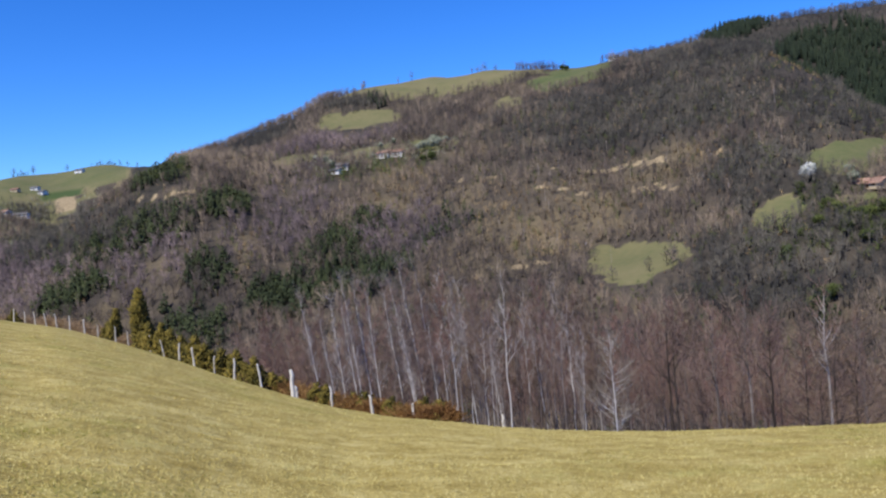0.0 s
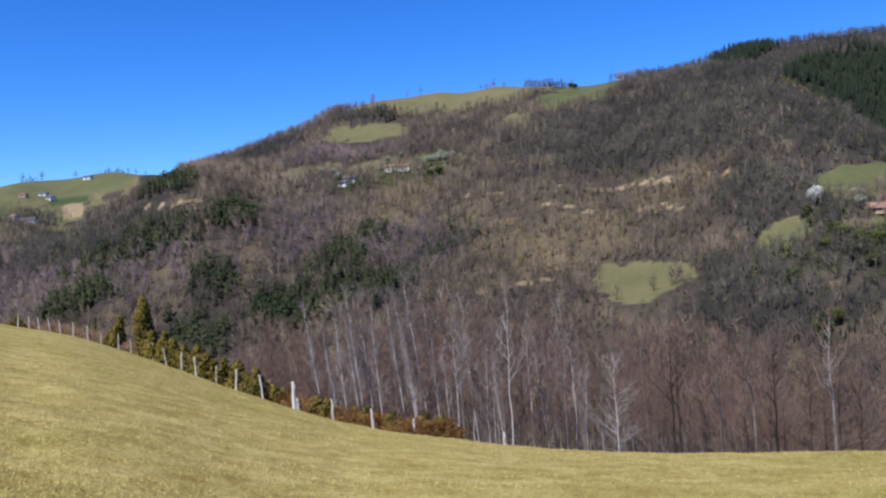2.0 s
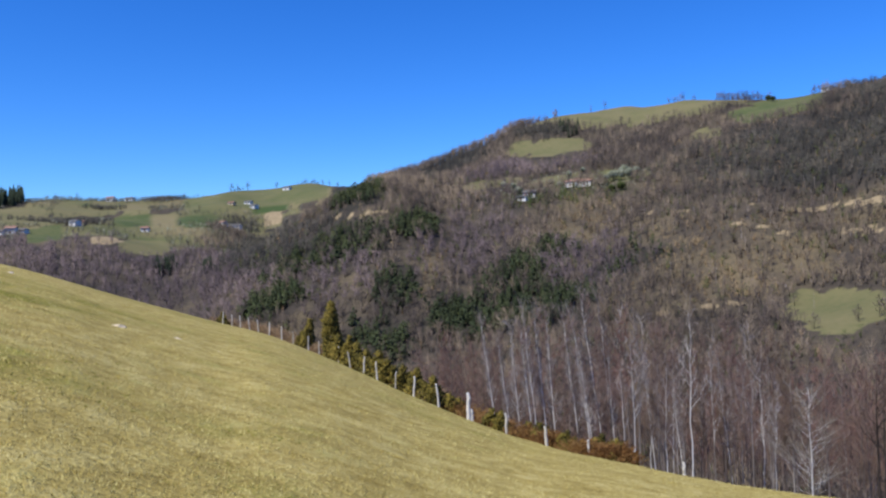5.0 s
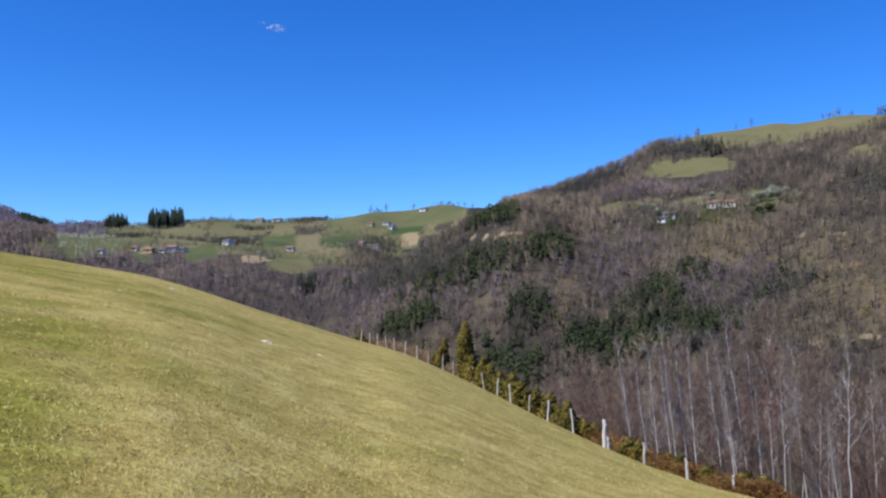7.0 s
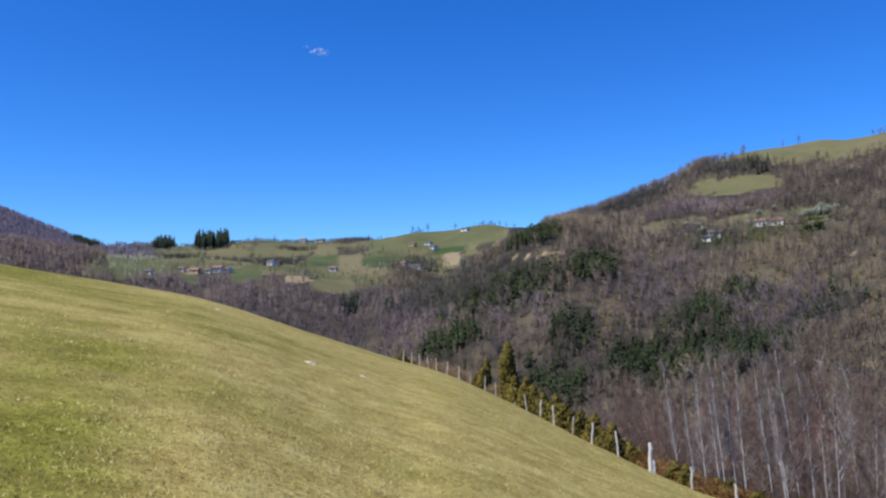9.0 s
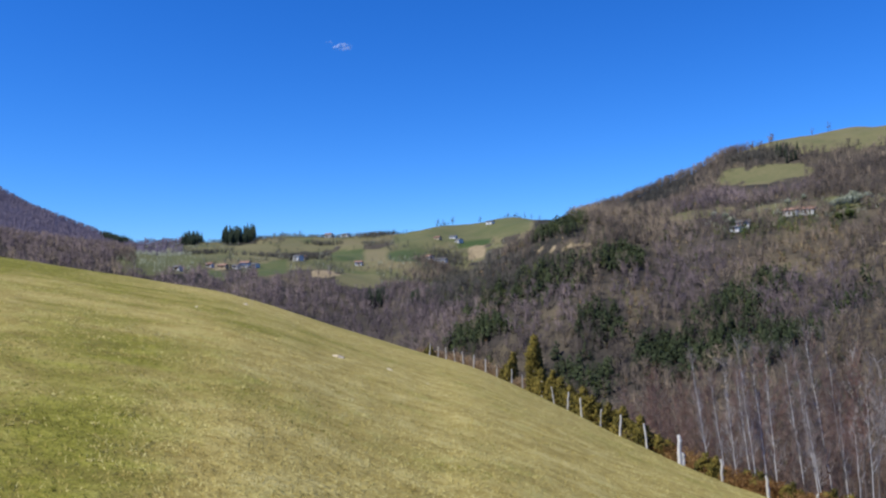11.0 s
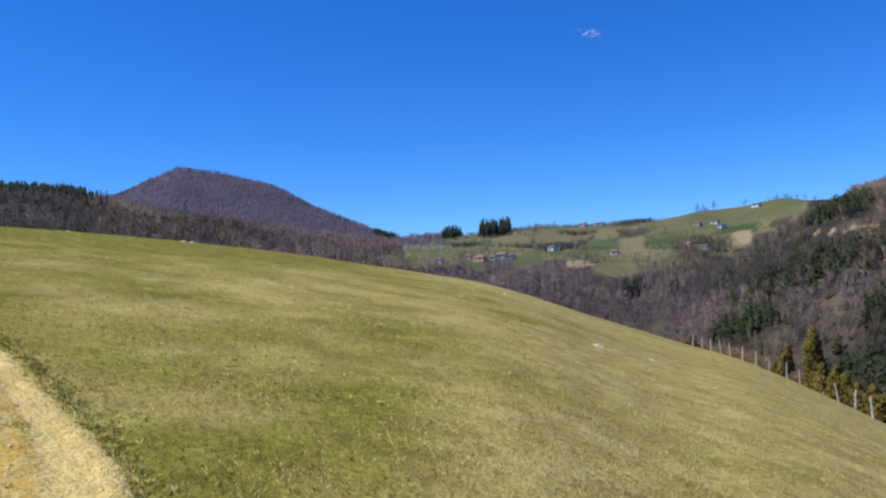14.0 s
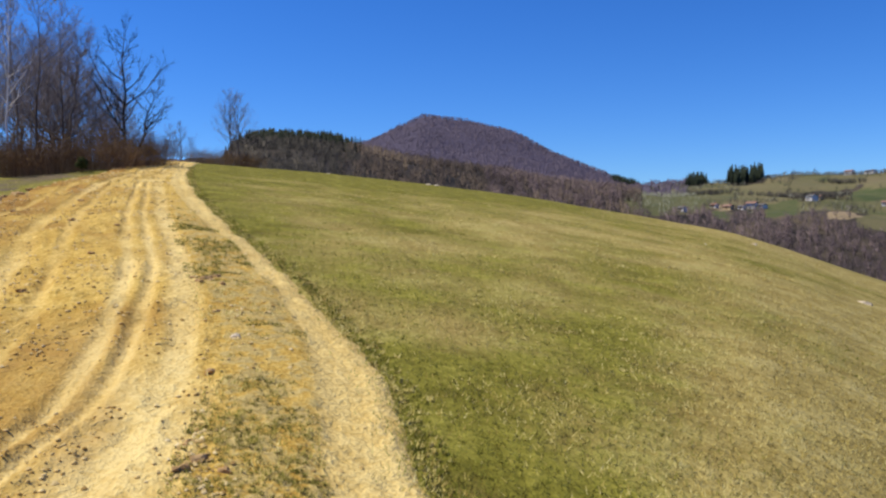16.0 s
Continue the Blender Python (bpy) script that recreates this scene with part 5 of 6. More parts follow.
grey = AZ + g.normal(0, 0.8, len(X)) > 69.5
for mask, mat_, lab in ((~grey, FAR_TWIG, "russet leafless woods below the mountain"), (grey & ((AZ < 76.8) | (np.hypot(X, Y) < 560)), DIM_TWIG, "dark leafless woods on the near knoll")):
    scatter("woodland", ROUND_KINDS, X[mask], Y[mask], g.uniform(0.6, 1.1, mask.sum()), mat_, lab, "woodland", soft=0.5)
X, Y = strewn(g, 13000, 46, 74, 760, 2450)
scatter("woodland", [far_tree(rng, rng.uniform(6, 8), rng.uniform(3.0, 4.5), 12, 0.1, 0.5) for _ in range(8)], X, Y, g.uniform(0.8, 1.3, len(X)), HAZED_MOUNTAIN_TWIG, "leafless woods over the domed mountain", "woodland", soft=0.8)
X, Y = strewn(g, 6000, -34, -14, 640, 1350)
keep = (within(X, Y, rise(X, Y, 5.0), FIRS)[0] < 0.1) & (g.random(len(X)) < 0.9)
scatter("woodland", ROUND_KINDS, X[keep], Y[keep], g.uniform(0.8, 1.4, keep.sum()), DIM_TWIG, "leafless woods on the high far ridge", "woodland", soft=0.5)

# ---- houses on the slopes and the plateau ----
def box_bm(w, d, h, z=0.0):
    bm = bmesh.new()
    bmesh.ops.create_cube(bm, size=1, matrix=Matrix.Translation((0, 0, z + h / 2)) @ Matrix.Diagonal((w, d, h, 1)))
    return bm


def house(label, az, r, w, d, h, turn, wall_mat, roof_mat, pitch=0.42, group=""):
    ob = thing("house", label, "house", group, upright(az, r, radians(az + turn - 38), 1.0, 0.6))
    rise = pitch * d / 2
    bm = bmesh.new()
    shape = [(-d / 2, 0), (d / 2, 0), (d / 2, h + 0.6), (0, h + 0.6 + rise), (-d / 2, h + 0.6)]
    ends = [[bm.verts.new((x, y, z)) for y, z in shape] for x in (-w / 2, w / 2)]
    bm.faces.new(ends[0][::-1]), bm.faces.new(ends[1])
    for k in range(5):
        bm.faces.new((ends[0][k], ends[0][(k + 1) % 5], ends[1][(k + 1) % 5], ends[1][k]))
    part("wall", bm, wall_mat, ob)
    bm = bmesh.new()
    for s in (-1, 1):
        a = [(-w / 2 - 0.5, s * (d / 2 + 0.6), h + 0.6 - 0.6 * pitch), (w / 2 + 0.5, s * (d / 2 + 0.6), h + 0.6 - 0.6 * pitch), (w / 2 + 0.5, 0, h + 0.62 + rise), (-w / 2 - 0.5, 0, h + 0.62 + rise)]
        lo, hi = [bm.verts.new(v) for v in a], [bm.verts.new((x, y, z + 0.22)) for x, y, z in a]
        for f in ([hi[0], hi[1], hi[2], hi[3]], [lo[3], lo[2], lo[1], lo[0]], [lo[0], lo[1], hi[1], hi[0]], [lo[1], lo[2], hi[2], hi[1]], [lo[3], lo[0], hi[0], hi[3]]):
            bm.faces.new(f)
    bmesh.ops.recalc_face_normals(bm, faces=bm.faces)
    roof = part("roof", bm, roof_mat, ob)
    bm = box_bm(0.7, 0.7, 1.5, h + rise * 0.6 + 0.5)
    bmesh.ops.translate(bm, vec=(w * 0.22, d * 0.12, 0), verts=bm.verts)
    part("chimney", bm, TILE if wall_mat is not TILE else PLASTER, roof)
    for s in (-1, 1):
        n = max(2, int(w / 3.6))
        for k in range(n):
            bm = box_bm(0.8, 0.1, 0.95, 0.6 + h * 0.45)
            bmesh.ops.translate(bm, vec=(-w / 2 + w * (k + 0.5) / n, s * (d / 2 + 0.03), 0), verts=bm.verts)
            part("window", bm, PANE, ob)
    bm = box_bm(1.1, 0.1, 2.1, 0.6)
    bmesh.ops.translate(bm, vec=(0, -d / 2 - 0.04, 0), verts=bm.verts)
    part("door", bm, DOOR_WOOD, ob)
    return ob


for az, r, w, d, h, turn in ((3.6, 477, 10, 6, 2.9, -5), (2.75, 473, 8.5, 5.5, 2.7, 15)):
    house("white farmhouse with a red tiled roof on the slope", az, r, w, d, h, turn, PLASTER, TILE, group="hillside farm")
house("small white house with a grey roof among fruit trees", 6.75, 438, 6.5, 5, 2.9, 30, PLASTER, GREY_ROOF, group="hillside farm")
house("low white shed with a grey metal roof", 7.25, 429, 5.5, 4, 2.0, 10, PLASTER, GREY_ROOF, 0.3, "hillside farm")
house("white house on the crest of the ridge", -13.1, 728, 8, 6, 2.8, 0, PLASTER, GREY_ROOF)
house("low clay-roofed barn beside a garden", -28.8, 301, 9, 6, 1.6, 5, OCHRE, TILE, 0.5)
VILLAGE = [(27.9, 778, 15, 8, 4.0, 15, 1), (26.5, 885, 10, 7, 3.2, -20, 0), (24.2, 985, 11, 7, 3.2, 0, 0), (35.9, 1010, 10, 8, 4.5, 10, 2), (34.7, 985, 12, 7, 2.8, 0, 0),
           (41.8, 646, 8, 7, 4.2, 20, 2), (42.4, 640, 6, 5, 2.4, 0, 0), (38.1, 676, 8, 7, 3.6, -10, 0), (43.3, 636, 8, 5, 2.4, 5, 3), (46.3, 580, 6, 5, 2.6, 0, 0),
           (26.9, 912, 10, 6, 2.8, 0, 0), (28.05, 886, 9, 6, 2.4, 0, 3)]
VILLAGE += [(33.8, 690, 7, 6, 3.0, 25, 2), (28.7, 765, 8, 7, 4.4, -10, 2), (37.7, 684, 6, 5, 2.2, 0, 3), (44.2, 632, 6, 5, 2.2, 8, 2), (41.2, 650, 9, 6, 2.2, -5, 1)]
KINDS = [("white village house with a grey roof", PLASTER, GREY_ROOF), ("long white house with a dark roof", PLASTER, GREY_ROOF),
         ("white village house with a red tiled roof", PLASTER, TILE), ("ochre barn with a weathered tile roof", OCHRE, TILE)]
for az, r, w, d, h, turn, k in VILLAGE:
    house(KINDS[k][0], az, r, w * 0.85, d * 0.85, h * 0.95, turn, KINDS[k][1], KINDS[k][2], group="houses of the upland village")

# ---- trees that stand out on the far slopes ----
far_kinds = [bare_tree_meshes(random.Random(200 + k), 8, 0.16, (0, 0), 0.12, 0.40, 14, 9, 0.9, 0.06, DARK_BARK, WOOD_BARK, 0.03, 3) for k in range(3)]
rng = random.Random(21)
SOLITARY = [(8.85, 690, 0.9), (-4.8, 748, 0.8), (-6.7, 742, 0.75), (-7.3, 742, 0.9), (-7.9, 740, 0.8), (-8.5, 742, 0.95), (-9.1, 742, 0.8), (-12.3, 742, 1.0), (26.9, 1045, 1.3), (28.0, 1048, 1.2),
            (27.6, 1040, 0.9), (37.9, 1030, 0.9), (39.2, 1005, 0.7), (24.9, 1050, 1.0), (22.9, 1050, 0.8), (22.3, 1050, 0.8), (21.7, 1040, 0.9), (21.2, 1020, 0.8), (20.6, 1000, 0.8), (31.2, 990, 0.8),
            (30.2, 860, 0.7), (15.0, 640, 0.9), (14.2, 640, 0.8), (13.2, 640, 0.9), (12.4, 645, 0.8), (11.5, 655, 0.8), (-14.9, 310, 0.8), (-15.8, 268, 0.75), (-16.2, 270, 0.8), (-14.6, 266, 0.6), (-12.0, 262, 0.6)]
for az, r, s in SOLITARY:
    tree_of(rng.choice(far_kinds), "leafless tree standing alone on open grass", "solitary trees on the slopes", upright(az, r, rng.uniform(0, 6), s))


def round_crown(rng, tall, wide, count, size, material):
    def shape():
        d = Vector((rng.gauss(0, 1), rng.gauss(0, 1), rng.gauss(0, 1))).normalized()
        q = rng.uniform(0.45, 1.0) * (0.75 + 0.25 * math.sin(7 * d.x + 3) * math.cos(6 * d.y))
        return Vector((d.x * wide * q, d.y * wide * q, tall * 0.58 + d.z * tall * 0.42 * q)), d
    return tri_mesh("crown", *leaf_cloud(rng, count, shape, size, 0.7), material)


def leafy(name, label, category, crowns, az, r, s, group=""):
    ob = thing(name, label, category, group, upright(az, r, rng.uniform(0, 6), s))
    child("crown", rng.choice(crowns), ob)
    child("trunk", stem, ob)


stem = stem_mesh(rng, 3.2, 0.14, DARK_BARK)
stem.name = "trunk"
white_crowns = [round_crown(rng, 6.0, 2.3, 900, 0.5, BLOSSOM) for _ in range(2)]
pale_crowns = [round_crown(rng, 5.0, 2.4, 700, 0.5, PALE_BLOSSOM) for _ in range(3)]
green_crowns = [round_crown(rng, 4.0, 2.4, 900, 0.45, GREEN_SCRUB) for _ in range(3)]
for az, r, s in ((-25.05, 306, 1.25), (-25.3, 309, 1.05)):
    leafy("blossom_tree", "fruit tree in full white blossom beside the meadow", "tree", white_crowns, az, r, s, "blossoming fruit trees")
for az, r, s in ((0.3, 478, 1.6), (-0.3, 476, 1.5), (0.8, 482, 1.5), (1.3, 480, 1.2), (-0.8, 480, 1.2), (0.0, 486, 1.6), (7.5, 440, 1.2), (7.9, 452, 1.1), (5.7, 450, 0.9), (4.6, 470, 1.1), (5.2, 486, 1.0), (-27.5, 308, 1.0), (-27.7, 300, 1.1),
                 (8.6, 462, 1.0), (3.9, 500, 1.0), (2.9, 505, 0.9), (6.1, 470, 0.9)):
    leafy("fruit_tree", "fruit tree with pale greenish-white buds by the farm", "tree", pale_crowns, az, r, s, "fruit trees by the farm")
for az, r, s in ((-26.2, 282, 1.2), (-26.8, 276, 1.4), (-27.4, 272, 1.3), (-28.0, 270, 1.5), (-28.6, 274, 1.4), (-29.3, 280, 1.5), (-30.0, 276, 1.6), (-25.6, 268, 1.0), (-24.6, 300, 1.0), (-29.6, 262, 1.3), (-28.3, 256, 1.1),
                 (-27.2, 262, 1.1), (-23.6, 252, 1.0), (-25.9, 222, 1.2), (-26.3, 224, 1.0), (0.3, 452, 1.3), (0.9, 450, 1.1), (-9.5, 692, 1.3), (-9.8, 690, 1.2), (-24.9, 290, 0.9)):
    leafy("evergreen_bush", "dense rounded dark green evergreen bush on the slope", "bush", green_crowns, az, r, s, "evergreen bushes on the slope")
X, Y = strewn(g, 90, -24, 4, 290, 430)
scatter("standing_poles", [far_tree(rng, rng.uniform(6, 9), 0.7, 5, 0.5, 0.09) for _ in range(4)], X, Y, g.uniform(0.7, 1.1, len(X)), GREY_TWIG, "pale slim saplings left standing on the cleared slope", "saplings")

# ---- the head of the track: copse, thicket and lone tree ----
copse_kinds = [bare_tree_meshes(random.Random(300 + k), 7, 0.07 + 0.015 * (k % 2), (random.Random(k).gauss(0, 0.12), random.Random(k + 9).gauss(0, 0.12)), 0.2, 0.36, 17, 14, 0.95, 0.006, (BARK, WOOD_BARK, BARK)[k % 3], LILAC_TWIG, 0.07, 8, 0.6) for k in range(6)]
pale_kinds = [bare_tree_meshes(random.Random(330 + k), 8, 0.06, (0.03, 0), 0.35, 0.27, 18, 14, 1.2, 0.006, BIRCH_BARK if k == 0 else BARK, LILAC_TWIG, 0.03, 7, 0.35) for k in range(2)]
rng = random.Random(33)
for k in range(44):
    az, r = 84.2 + 13.5 * rng.random() ** 0.9, rng.uniform(38, 62)
    tree_of(rng.choice(copse_kinds), "slim leafless grey-brown tree in the copse by the track", "trees of the copse by the track", upright(az, r, rng.uniform(0, 6), rng.uniform(0.8, 1.1) * (0.8 + 0.3 * (r - 38) / 24) * min(1.0, 0.55 + 0.09 * (az - 84.2))))
for az, r, s in ((90.6, 38, 1.0), (91.6, 40, 1.05), (89.0, 42, 0.95), (92.3, 36, 0.9), (88.2, 45, 0.9), (93.5, 40, 1.0)):
    tree_of(rng.choice(pale_kinds), "pale-barked leafless birch in the copse by the track", "birches of the copse", upright(az, r, rng.uniform(0, 6), s), "birch_tree")
crooked = [bare_tree_meshes(random.Random(360), 7.4, 0.12, (0.02, 0.0), 0.28, 0.36, 13, 8, 0.95, 0.012, DARK_BARK, DARK_BARK, 0.05, 6, 0.75), bare_tree_meshes(random.Random(364), 5.2, 0.10, (0.0, 0.30), 0.3, 0.38, 11, 8, 0.9, 0.012, DARK_BARK, DARK_BARK, 0.06, 6, 0.75)]
tree_of(crooked[0], "gnarled dark leafless tree beside the track", "gnarled trees beside the track", upright(85.35, 38, 0, 0.82))
tree_of(crooked[1], "leaning dark leafless tree beside the track", "gnarled trees beside the track", upright(84.9, 38.2, 0, 0.72))
lone = [bare_tree_meshes(random.Random(380 + k), 6.3, 0.085, (-0.02, 0), 0.2, 0.42, 18, 14, 1.25, 0.006, BARK, LILAC_TWIG, 0.04, 7, 0.45) for k in range(2)]
tree_of(lone[0], "lone leafless tree at the top of the pasture", "", upright(78.3, 66, 0.5, 0.88))
tree_of(lone[1], "slight leafless tree beside the lone tree", "", upright(77.8, 66.5, 0, 0.85))
for az, r, s in ((81.6, 74, 0.62), (80.9, 78, 0.5), (82.3, 72, 0.55)):
    tree_of(lone[1], "small leafless sapling past the brow of the track", "saplings past the brow", upright(az, r, rng.uniform(0, 6), s))
thicket = [brush_mesh(rng, rng.uniform(1.5, 2.3), rng.uniform(1.3, 1.9), 140, RUSSET, 0.010) for _ in range(3)] + [brush_mesh(rng, 1.7, 1.3, 130, BRACKEN, 0.014)]
THICKET = [(83.1 + 0.62 * k, 33.5 + 3.5 * ((k * 7) % 5) / 5 + max(0, 85.5 - (83.1 + 0.62 * k)) * 3.0) for k in range(20)] + [(76.6 + 0.5 * k, 64 + (k % 3)) for k in range(9)] + [(84 + 0.9 * k, 41 + (k % 4)) for k in range(11)]
for az, r in THICKET:
    ob = new("bush", rng.choice(thicket))
    ob.matrix_basis = upright(az, r, rng.uniform(0, 6), rng.uniform(0.6, 1.0) * (0.7 if 81 > az else 1))
    tagged(ob, "leafless russet-brown thicket bush beside the track", "bush", "thicket beside the track")
evergreen = round_crown(rng, 1.3, 0.5, 260, 0.2, GREEN_SCRUB)
ob = thing("evergreen_bush", "small dark green bush at the foot of the thicket", "bush", "", upright(88.0, 32.5, 0, 0.5))
child("crown", evergreen, ob)
child("stem", stem_mesh(rng, 0.7, 0.03, DARK_BARK), ob)

# ---- stones, clods and crumbs ----
def lump_mesh(rng, name, w, d, h, material, cuts=2, jag=0.16):
    bm = bmesh.new()
    bmesh.ops.create_icosphere(bm, subdivisions=cuts, radius=1)
    off = Vector((rng.uniform(0, 50), rng.uniform(0, 50), 0))
    for v in bm.verts:
        k = 1 + jag * 2 * noise.noise(v.co * 1.3 + off) + jag * noise.noise(v.co * 3.1 + off)
        v.co = Vector((v.co.x * w * k, v.co.y * d * k, max(v.co.z, -0.4) * h * k))
    me = bpy.data.meshes.new(name)
    bm.to_mesh(me)
    bm.free()
    me.materials.append(material)
    return me


rng = random.Random(44)
STONES = [(35.33, 24.8, 0.30), (31.74, 26.9, 0.22), (36.46, 29.1, 0.13), (40.67, 25.3, 0.13), (41.78, 44.9, 0.22), (40.94, 24.1, 0.10), (41.82, 23.7, 0.10), (44.98, 29.6, 0.12), (26.76, 25.5, 0.14),
          (28.99, 26.2, 0.15), (39.73, 20.0, 0.09), (28.64, 25.2, 0.12), (64.3, 70, 0.36), (63.7, 70, 0.30), (71.5, 69, 0.3), (33.2, 30.5, 0.12), (37.9, 33, 0.12)]
for az, r, s in STONES:
    ob = new("stone", lump_mesh(rng, "stone", s, s * 0.7, s * 0.42, STONE))
    ob.matrix_basis = Matrix.Translation((-0.2, -0.1, 0)) @ upright(az, r, radians(az) + rng.uniform(-0.4, 0.4), 0.95)
    tagged(ob, "pale limestone half sunk in the short grass", "stone", "stones in the pasture")
def on_track(u, y):
    u, y = u + 0.27, y - 0.165
    return Vector((-u, y, float(on_road(np.array([u]), np.array([y]))[0])))


CLODS = [(7.9, 1.42, 0.10), (7.75, 1.3, 0.07), (8.1, 1.55, 0.06), (7.6, 1.5, 0.06), (8.05, 1.3, 0.05), (6.6, 1.25, 0.05), (3.7, 0.62, 0.06), (3.55, 0.7, 0.05), (3.6, 0.52, 0.05), (3.9, 0.6, 0.045), (5.0, 0.9, 0.05),
         (21.5, -0.6, 0.22), (22.2, -0.75, 0.18), (20.9, -0.45, 0.15), (22.8, -0.3, 0.14), (21.0, -0.9, 0.2), (20.3, -0.8, 0.12), (19.5, -0.9, 0.14), (14.2, 0.4, 0.09), (12.1, -0.6, 0.08), (10.3, 0.5, 0.07), (9.2, -0.7, 0.07),
         (8.2, -0.2, 0.06), (16.5, -0.5, 0.1), (13.0, 1.0, 0.07), (18.0, 0.7, 0.09), (17.2, -1.0, 0.12)]
for u, y, s in CLODS:
    ob = new("clod", lump_mesh(rng, "clod", s * 0.7, s * rng.uniform(0.4, 0.7), s * 0.42, CLAY, 2, 0.4))
    ob.matrix_basis = Matrix.Translation(on_track(u, y)) @ Matrix.Rotation(rng.uniform(0, 6), 4, "Z")
    tagged(ob, "dark reddish clod of earth on the clay track", "clod", "clods on the track")
ob = new("stone", lump_mesh(rng, "stone", 0.05, 0.04, 0.028, STONE))
ob.matrix_basis = Matrix.Translation(on_track(5.75, 1.22))
tagged(ob, "small white stone lying on the clay track", "stone", "stones on the track")
gk = np.random.default_rng(9)
pu = np.exp(gk.uniform(math.log(2.6), math.log(34), 9000))
pv = gk.random(len(pu))
py = lane(pu, SIDE_R) + pv * (lane(pu, SIDE_L) - lane(pu, SIDE_R))
ok = (layers(-pu, py, 0.7, 81) > -0.1) & ((pv > 0.12) | (gk.random(len(pu)) < 0.15))
pu, py = pu[ok], py[ok]
crumb = []
for _ in range(5):
    V = np.array([(math.cos(a) * rng.uniform(0.7, 1.2), math.sin(a) * rng.uniform(0.7, 1.2), rng.uniform(-0.2, 0.3)) for a in np.arange(0, 6.2, 1.26)] + [(0.1, 0, 0.85)])
    crumb.append((V, np.array([(k, (k + 1) % 5, 5) for k in range(5)])))
ridge = gk.normal(0, 1, (2, 260))
pu = np.r_[pu, 3.95 + 0.28 * ridge[0]]
py = np.r_[py, 0.43 + 0.07 * ridge[0] * 0.6 + 0.06 * ridge[1]]
crumbs = scatter("crumbs_of_clay", crumb, -pu, py, gk.uniform(0.1, 1, len(pu)) ** 2 * 0.018 * (0.8 + pu / 14), PEBBLE, "loose yellow crumbs of clay and gravel on the track", "gravel", Z=on_road(pu, py) + 0.002)

# ---- the short pasture grass ----
def grass(name, count, lush, material, label, seed):
    q = np.random.default_rng(seed)
    r, az = np.exp(q.uniform(math.log(1.2), math.log(60), count)), np.radians(q.uniform(-50, 112, count))
    x, y = -r * np.sin(az), r * np.cos(az)
    u = -x
    v = (y - lane(u, SIDE_R))
    meadow = (v > 0.02 - 0.3 * q.random(count) ** 3) | (y < lane(u, SIDE_L) - 0.05)
    turfy = (y < lane(u, PATH_L)) & (y > lane(u, TURF_L) - 0.1) & (u < 18) & (layers(x, y, 0.5, 83) > 0.12) & (q.random(count) < 0.6)
    want = np.clip(greenness(x, y) + 0.35 * layers(x, y, 1.2, 85), 0.04, 0.96)
    keep = (meadow | turfy) & (r < brow_at(np.degrees(az)) + 4) & ((q.random(count) < want) == lush)
    x, y, r, n = x[keep], y[keep], r[keep], keep.sum()
    z = height(x, y)
    h = q.uniform(0.012, 0.042, n)
    w = 0.0024 * (1.0 + r / 9)
    a, b = q.uniform(0, 6.28, n), q.uniform(0, 6.28, n)
    lean = q.uniform(0.3, 1.7, n) * h
    ca, sa = np.cos(a) * w, np.sin(a) * w
    V = np.stack([np.stack([x - ca, y - sa, z - 0.006], -1), np.stack([x + ca, y + sa, z - 0.006], -1), np.stack([x + lean * np.cos(b), y + lean * np.sin(b), z + h], -1)], 1).reshape(-1, 3)
    T = np.arange(3 * n).reshape(-1, 3)
    V[:, 2] += np.repeat(np.where(v[keep] < 0, 0.05, 0), 3) * (V[:, 1] > lane(-V[:, 0], SIDE_L))
    tagged(new(name, tri_mesh(name, V, T, material, True)), label, "grass", kind="stuff")


grass("dry_grass", 440000, False, BLADE, "short straw-coloured winter grass of the pasture", 5)
grass("green_grass", 280000, True, LUSH, "fresh green blades in the pasture's lusher patches", 6)


def tuft_kind(rng, blades):
    V, T = [], []
    for _ in range(blades):
        a, q, b = rng.uniform(0, 6.28), 0.6 * rng.random() ** 0.5, rng.uniform(0, 6.28)
        base = Vector((math.cos(a) * q, math.sin(a) * q, -0.1))
        tip = base * rng.uniform(1.2, 2.0) + Vector((rng.gauss(0, 0.3), rng.gauss(0, 0.3), rng.uniform(0.4, 1.1)))
        s = Vector((math.cos(b), math.sin(b), 0)) * 0.11
        i = len(V)
        V += [base - s, base + s, tip]
        T.append((i, i + 1, i + 2))
    return np.array(V), np.array(T)


TUFTS = [tuft_kind(rng, 12) for _ in range(6)]
q = np.random.default_rng(15)
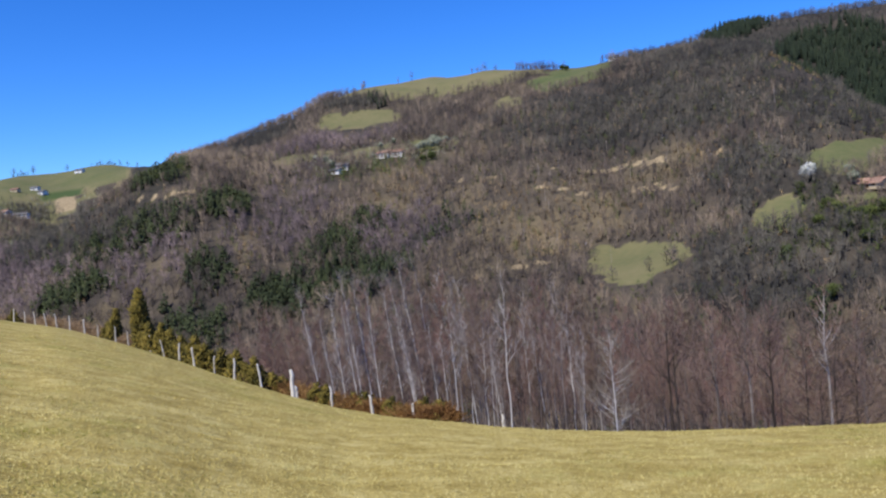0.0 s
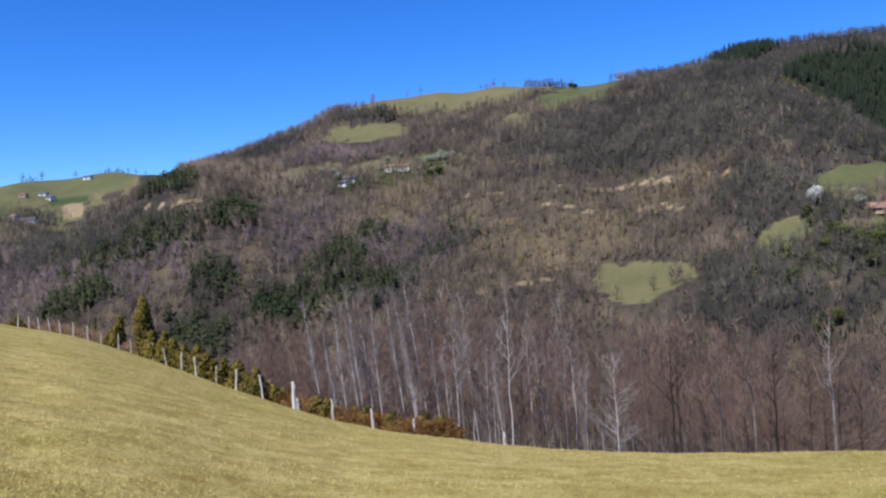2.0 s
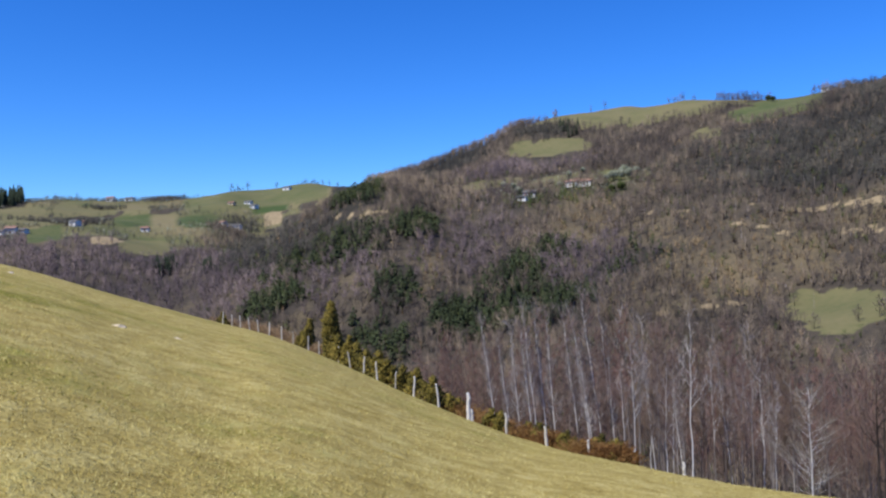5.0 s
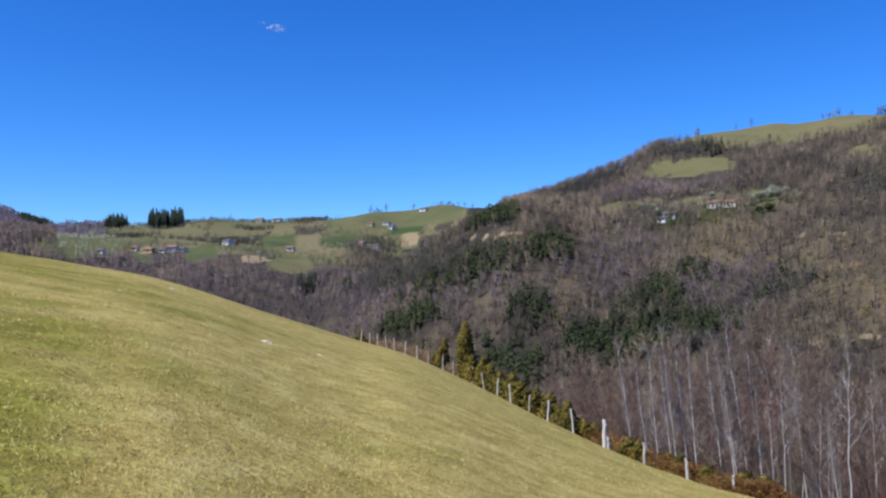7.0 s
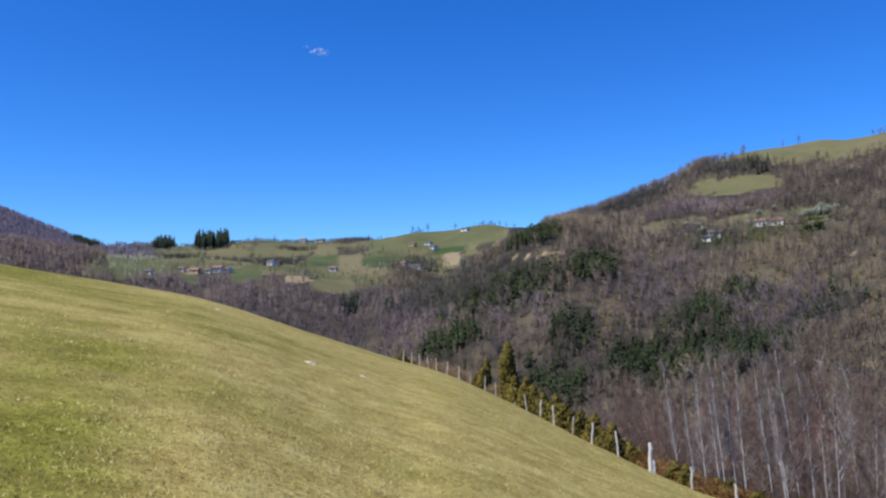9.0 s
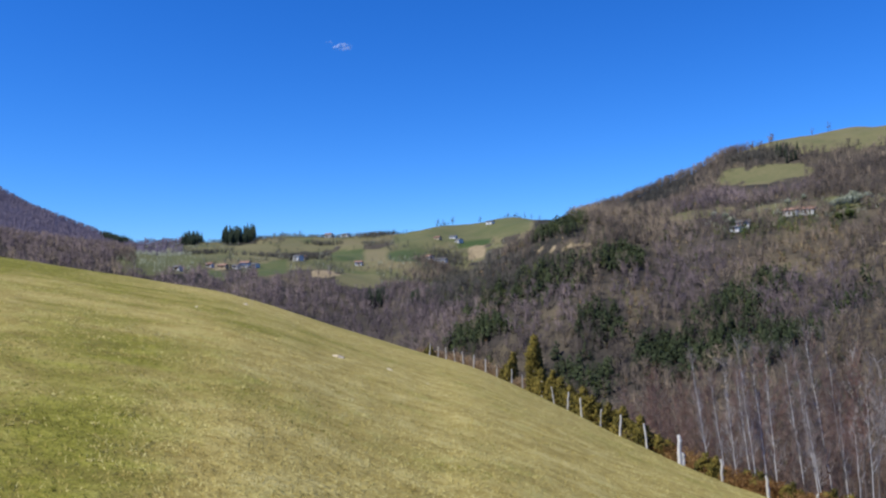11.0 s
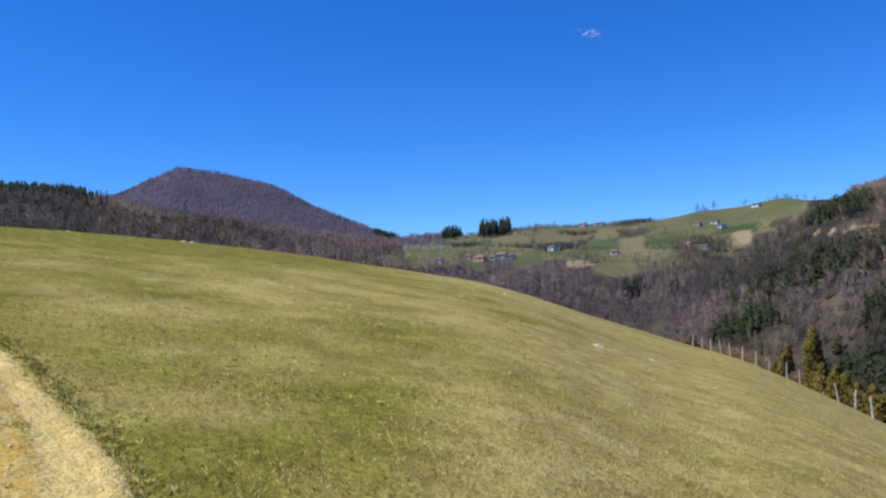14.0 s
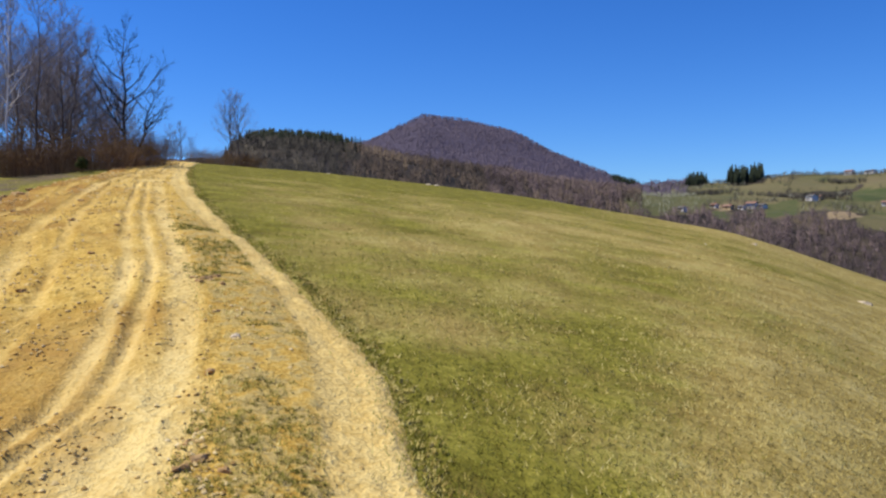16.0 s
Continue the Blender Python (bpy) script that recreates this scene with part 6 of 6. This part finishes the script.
for count, material, seed, label in ((5200, BLADE, 86, "bleached tufts of longer dead grass in the pasture"), (4200, LUSH, 88, "small green tufts in the short pasture")):
    r, az = np.exp(q.uniform(math.log(2.8), math.log(48), count * 2)), np.radians(q.uniform(-33, 92, count * 2))
    x, y = -r * np.sin(az), r * np.cos(az)
    lush = greenness(x, y) + 0.5 * layers(x, y, 1.5, seed)
    keep = (y > lane(-x, SIDE_R) + 0.03) & (r < brow_at(np.degrees(az)) * 0.97) & ((lush > 0.3) if material is LUSH else (lush < 0.45))
    x, y, size = x[keep], y[keep], q.uniform(0.012, 0.03, count * 2)[keep] * (1 + r[keep] / 30)
    if material is LUSH:
        u = np.r_[np.exp(q.uniform(math.log(2.7), math.log(17), 8200)), q.uniform(-8, 2.7, 800)]
        v = lane(u, TURF_L) - 0.1 + q.random(9000) * (lane(u, PATH_L) - lane(u, TURF_L) + 0.12)
        ok = q.random(9000) < np.clip(0.04 + 1.1 * layers(-u * 0.6, v, 0.45, 87) + 0.5 * layers(-u, v, 0.16, 89) + 0.2 * np.exp(-((u - 9.5) / 4) ** 2), 0, 0.9)
        crown = scatter("grass_tufts", TUFTS, -u[ok], v[ok], q.uniform(0.009, 0.024, ok.sum()) * (1 + np.clip(u[ok], 0, 20) / 14), OLIVE, "sparse green tufts on the crown of the track", "grass", 0.35, True, on_road(u[ok], v[ok]))
    u = np.exp(q.uniform(math.log(2.7), math.log(40), 1400))
    v = lane(u, SIDE_R) + q.normal(0.06, 0.07, 1400)
    x, y, size = np.r_[x, -u], np.r_[y, v], np.r_[size, q.uniform(0.015, 0.04, 1400) * (1 + u / 40)]
    scatter("grass_tufts", TUFTS, x, y, size, material, label, "grass", 0.35, True)
# loose lumps of earth thrown up between the ruts
LUMPS = []
for _ in range(6):
    bm = bmesh.new()
    bmesh.ops.create_icosphere(bm, subdivisions=1, radius=1)
    LUMPS.append((np.array([tuple(v.co * rng.uniform(0.6, 1.25)) for v in bm.verts]) * (1, 0.85, 0.6), np.array([[v.index for v in f.verts] for f in bm.faces])))
    bm.free()
u = np.exp(q.uniform(math.log(2.7), math.log(30), 15000))
u = np.r_[u, q.uniform(-10, 2.7, 2600)]
v = lane(u, TURF_L) - (lane(u, TURF_L) - lane(u, SIDE_L)) * q.random(len(u)) ** 0.8
ok = (layers(-u, v, 0.9, 72) + 0.35 * layers(-u, v, 0.3, 76) > -0.2) & (ruts(u, v)[0] < 0.3)
lumps = scatter("lumps_of_earth", LUMPS, -u[ok], v[ok], q.uniform(0.15, 1, ok.sum()) ** 2.2 * 0.017 * (0.8 + np.clip(u[ok], 0, 40) / 18), LUMP_EARTH, "rough orange-brown lumps of dried earth between the ruts", "earth", 0.4, False, on_road(u[ok], v[ok]) + 0.004)

# ---- a wisp of cloud ----
CLOUD = (1819, 2632, 971, 34.6)
puffs = bmesh.new()
for x, z, s in ((0, 0, 1.0), (22, 3, 0.75), (-24, -5, 0.6), (-52, 14, 0.5), (-62, 20, 0.32), (30, -6, 0.45)):
    bmesh.ops.create_icosphere(puffs, subdivisions=3, radius=1, matrix=Matrix.Translation((x, 0, z)) @ Matrix.Diagonal((26 * s, 14 * s, 15 * s, 1)))
for v in puffs.verts:
    v.co += v.normal * 4 * noise.noise(v.co * 0.09)
cloud_data = bpy.data.meshes.new("cloud")
puffs.to_mesh(cloud_data)
puffs.free()
cloud_data.materials.append(VAPOUR)
cloud_data.polygons.foreach_set("use_smooth", [True] * len(cloud_data.polygons))
cloud = new("cloud", cloud_data)
cloud.matrix_basis = Matrix.LocRotScale((-CLOUD[0], CLOUD[1], CLOUD[2]), Euler((0, 0, radians(CLOUD[3]))), None)
tagged(cloud, "small thin white wisp of cloud in blue sky", "cloud", kind="structure")
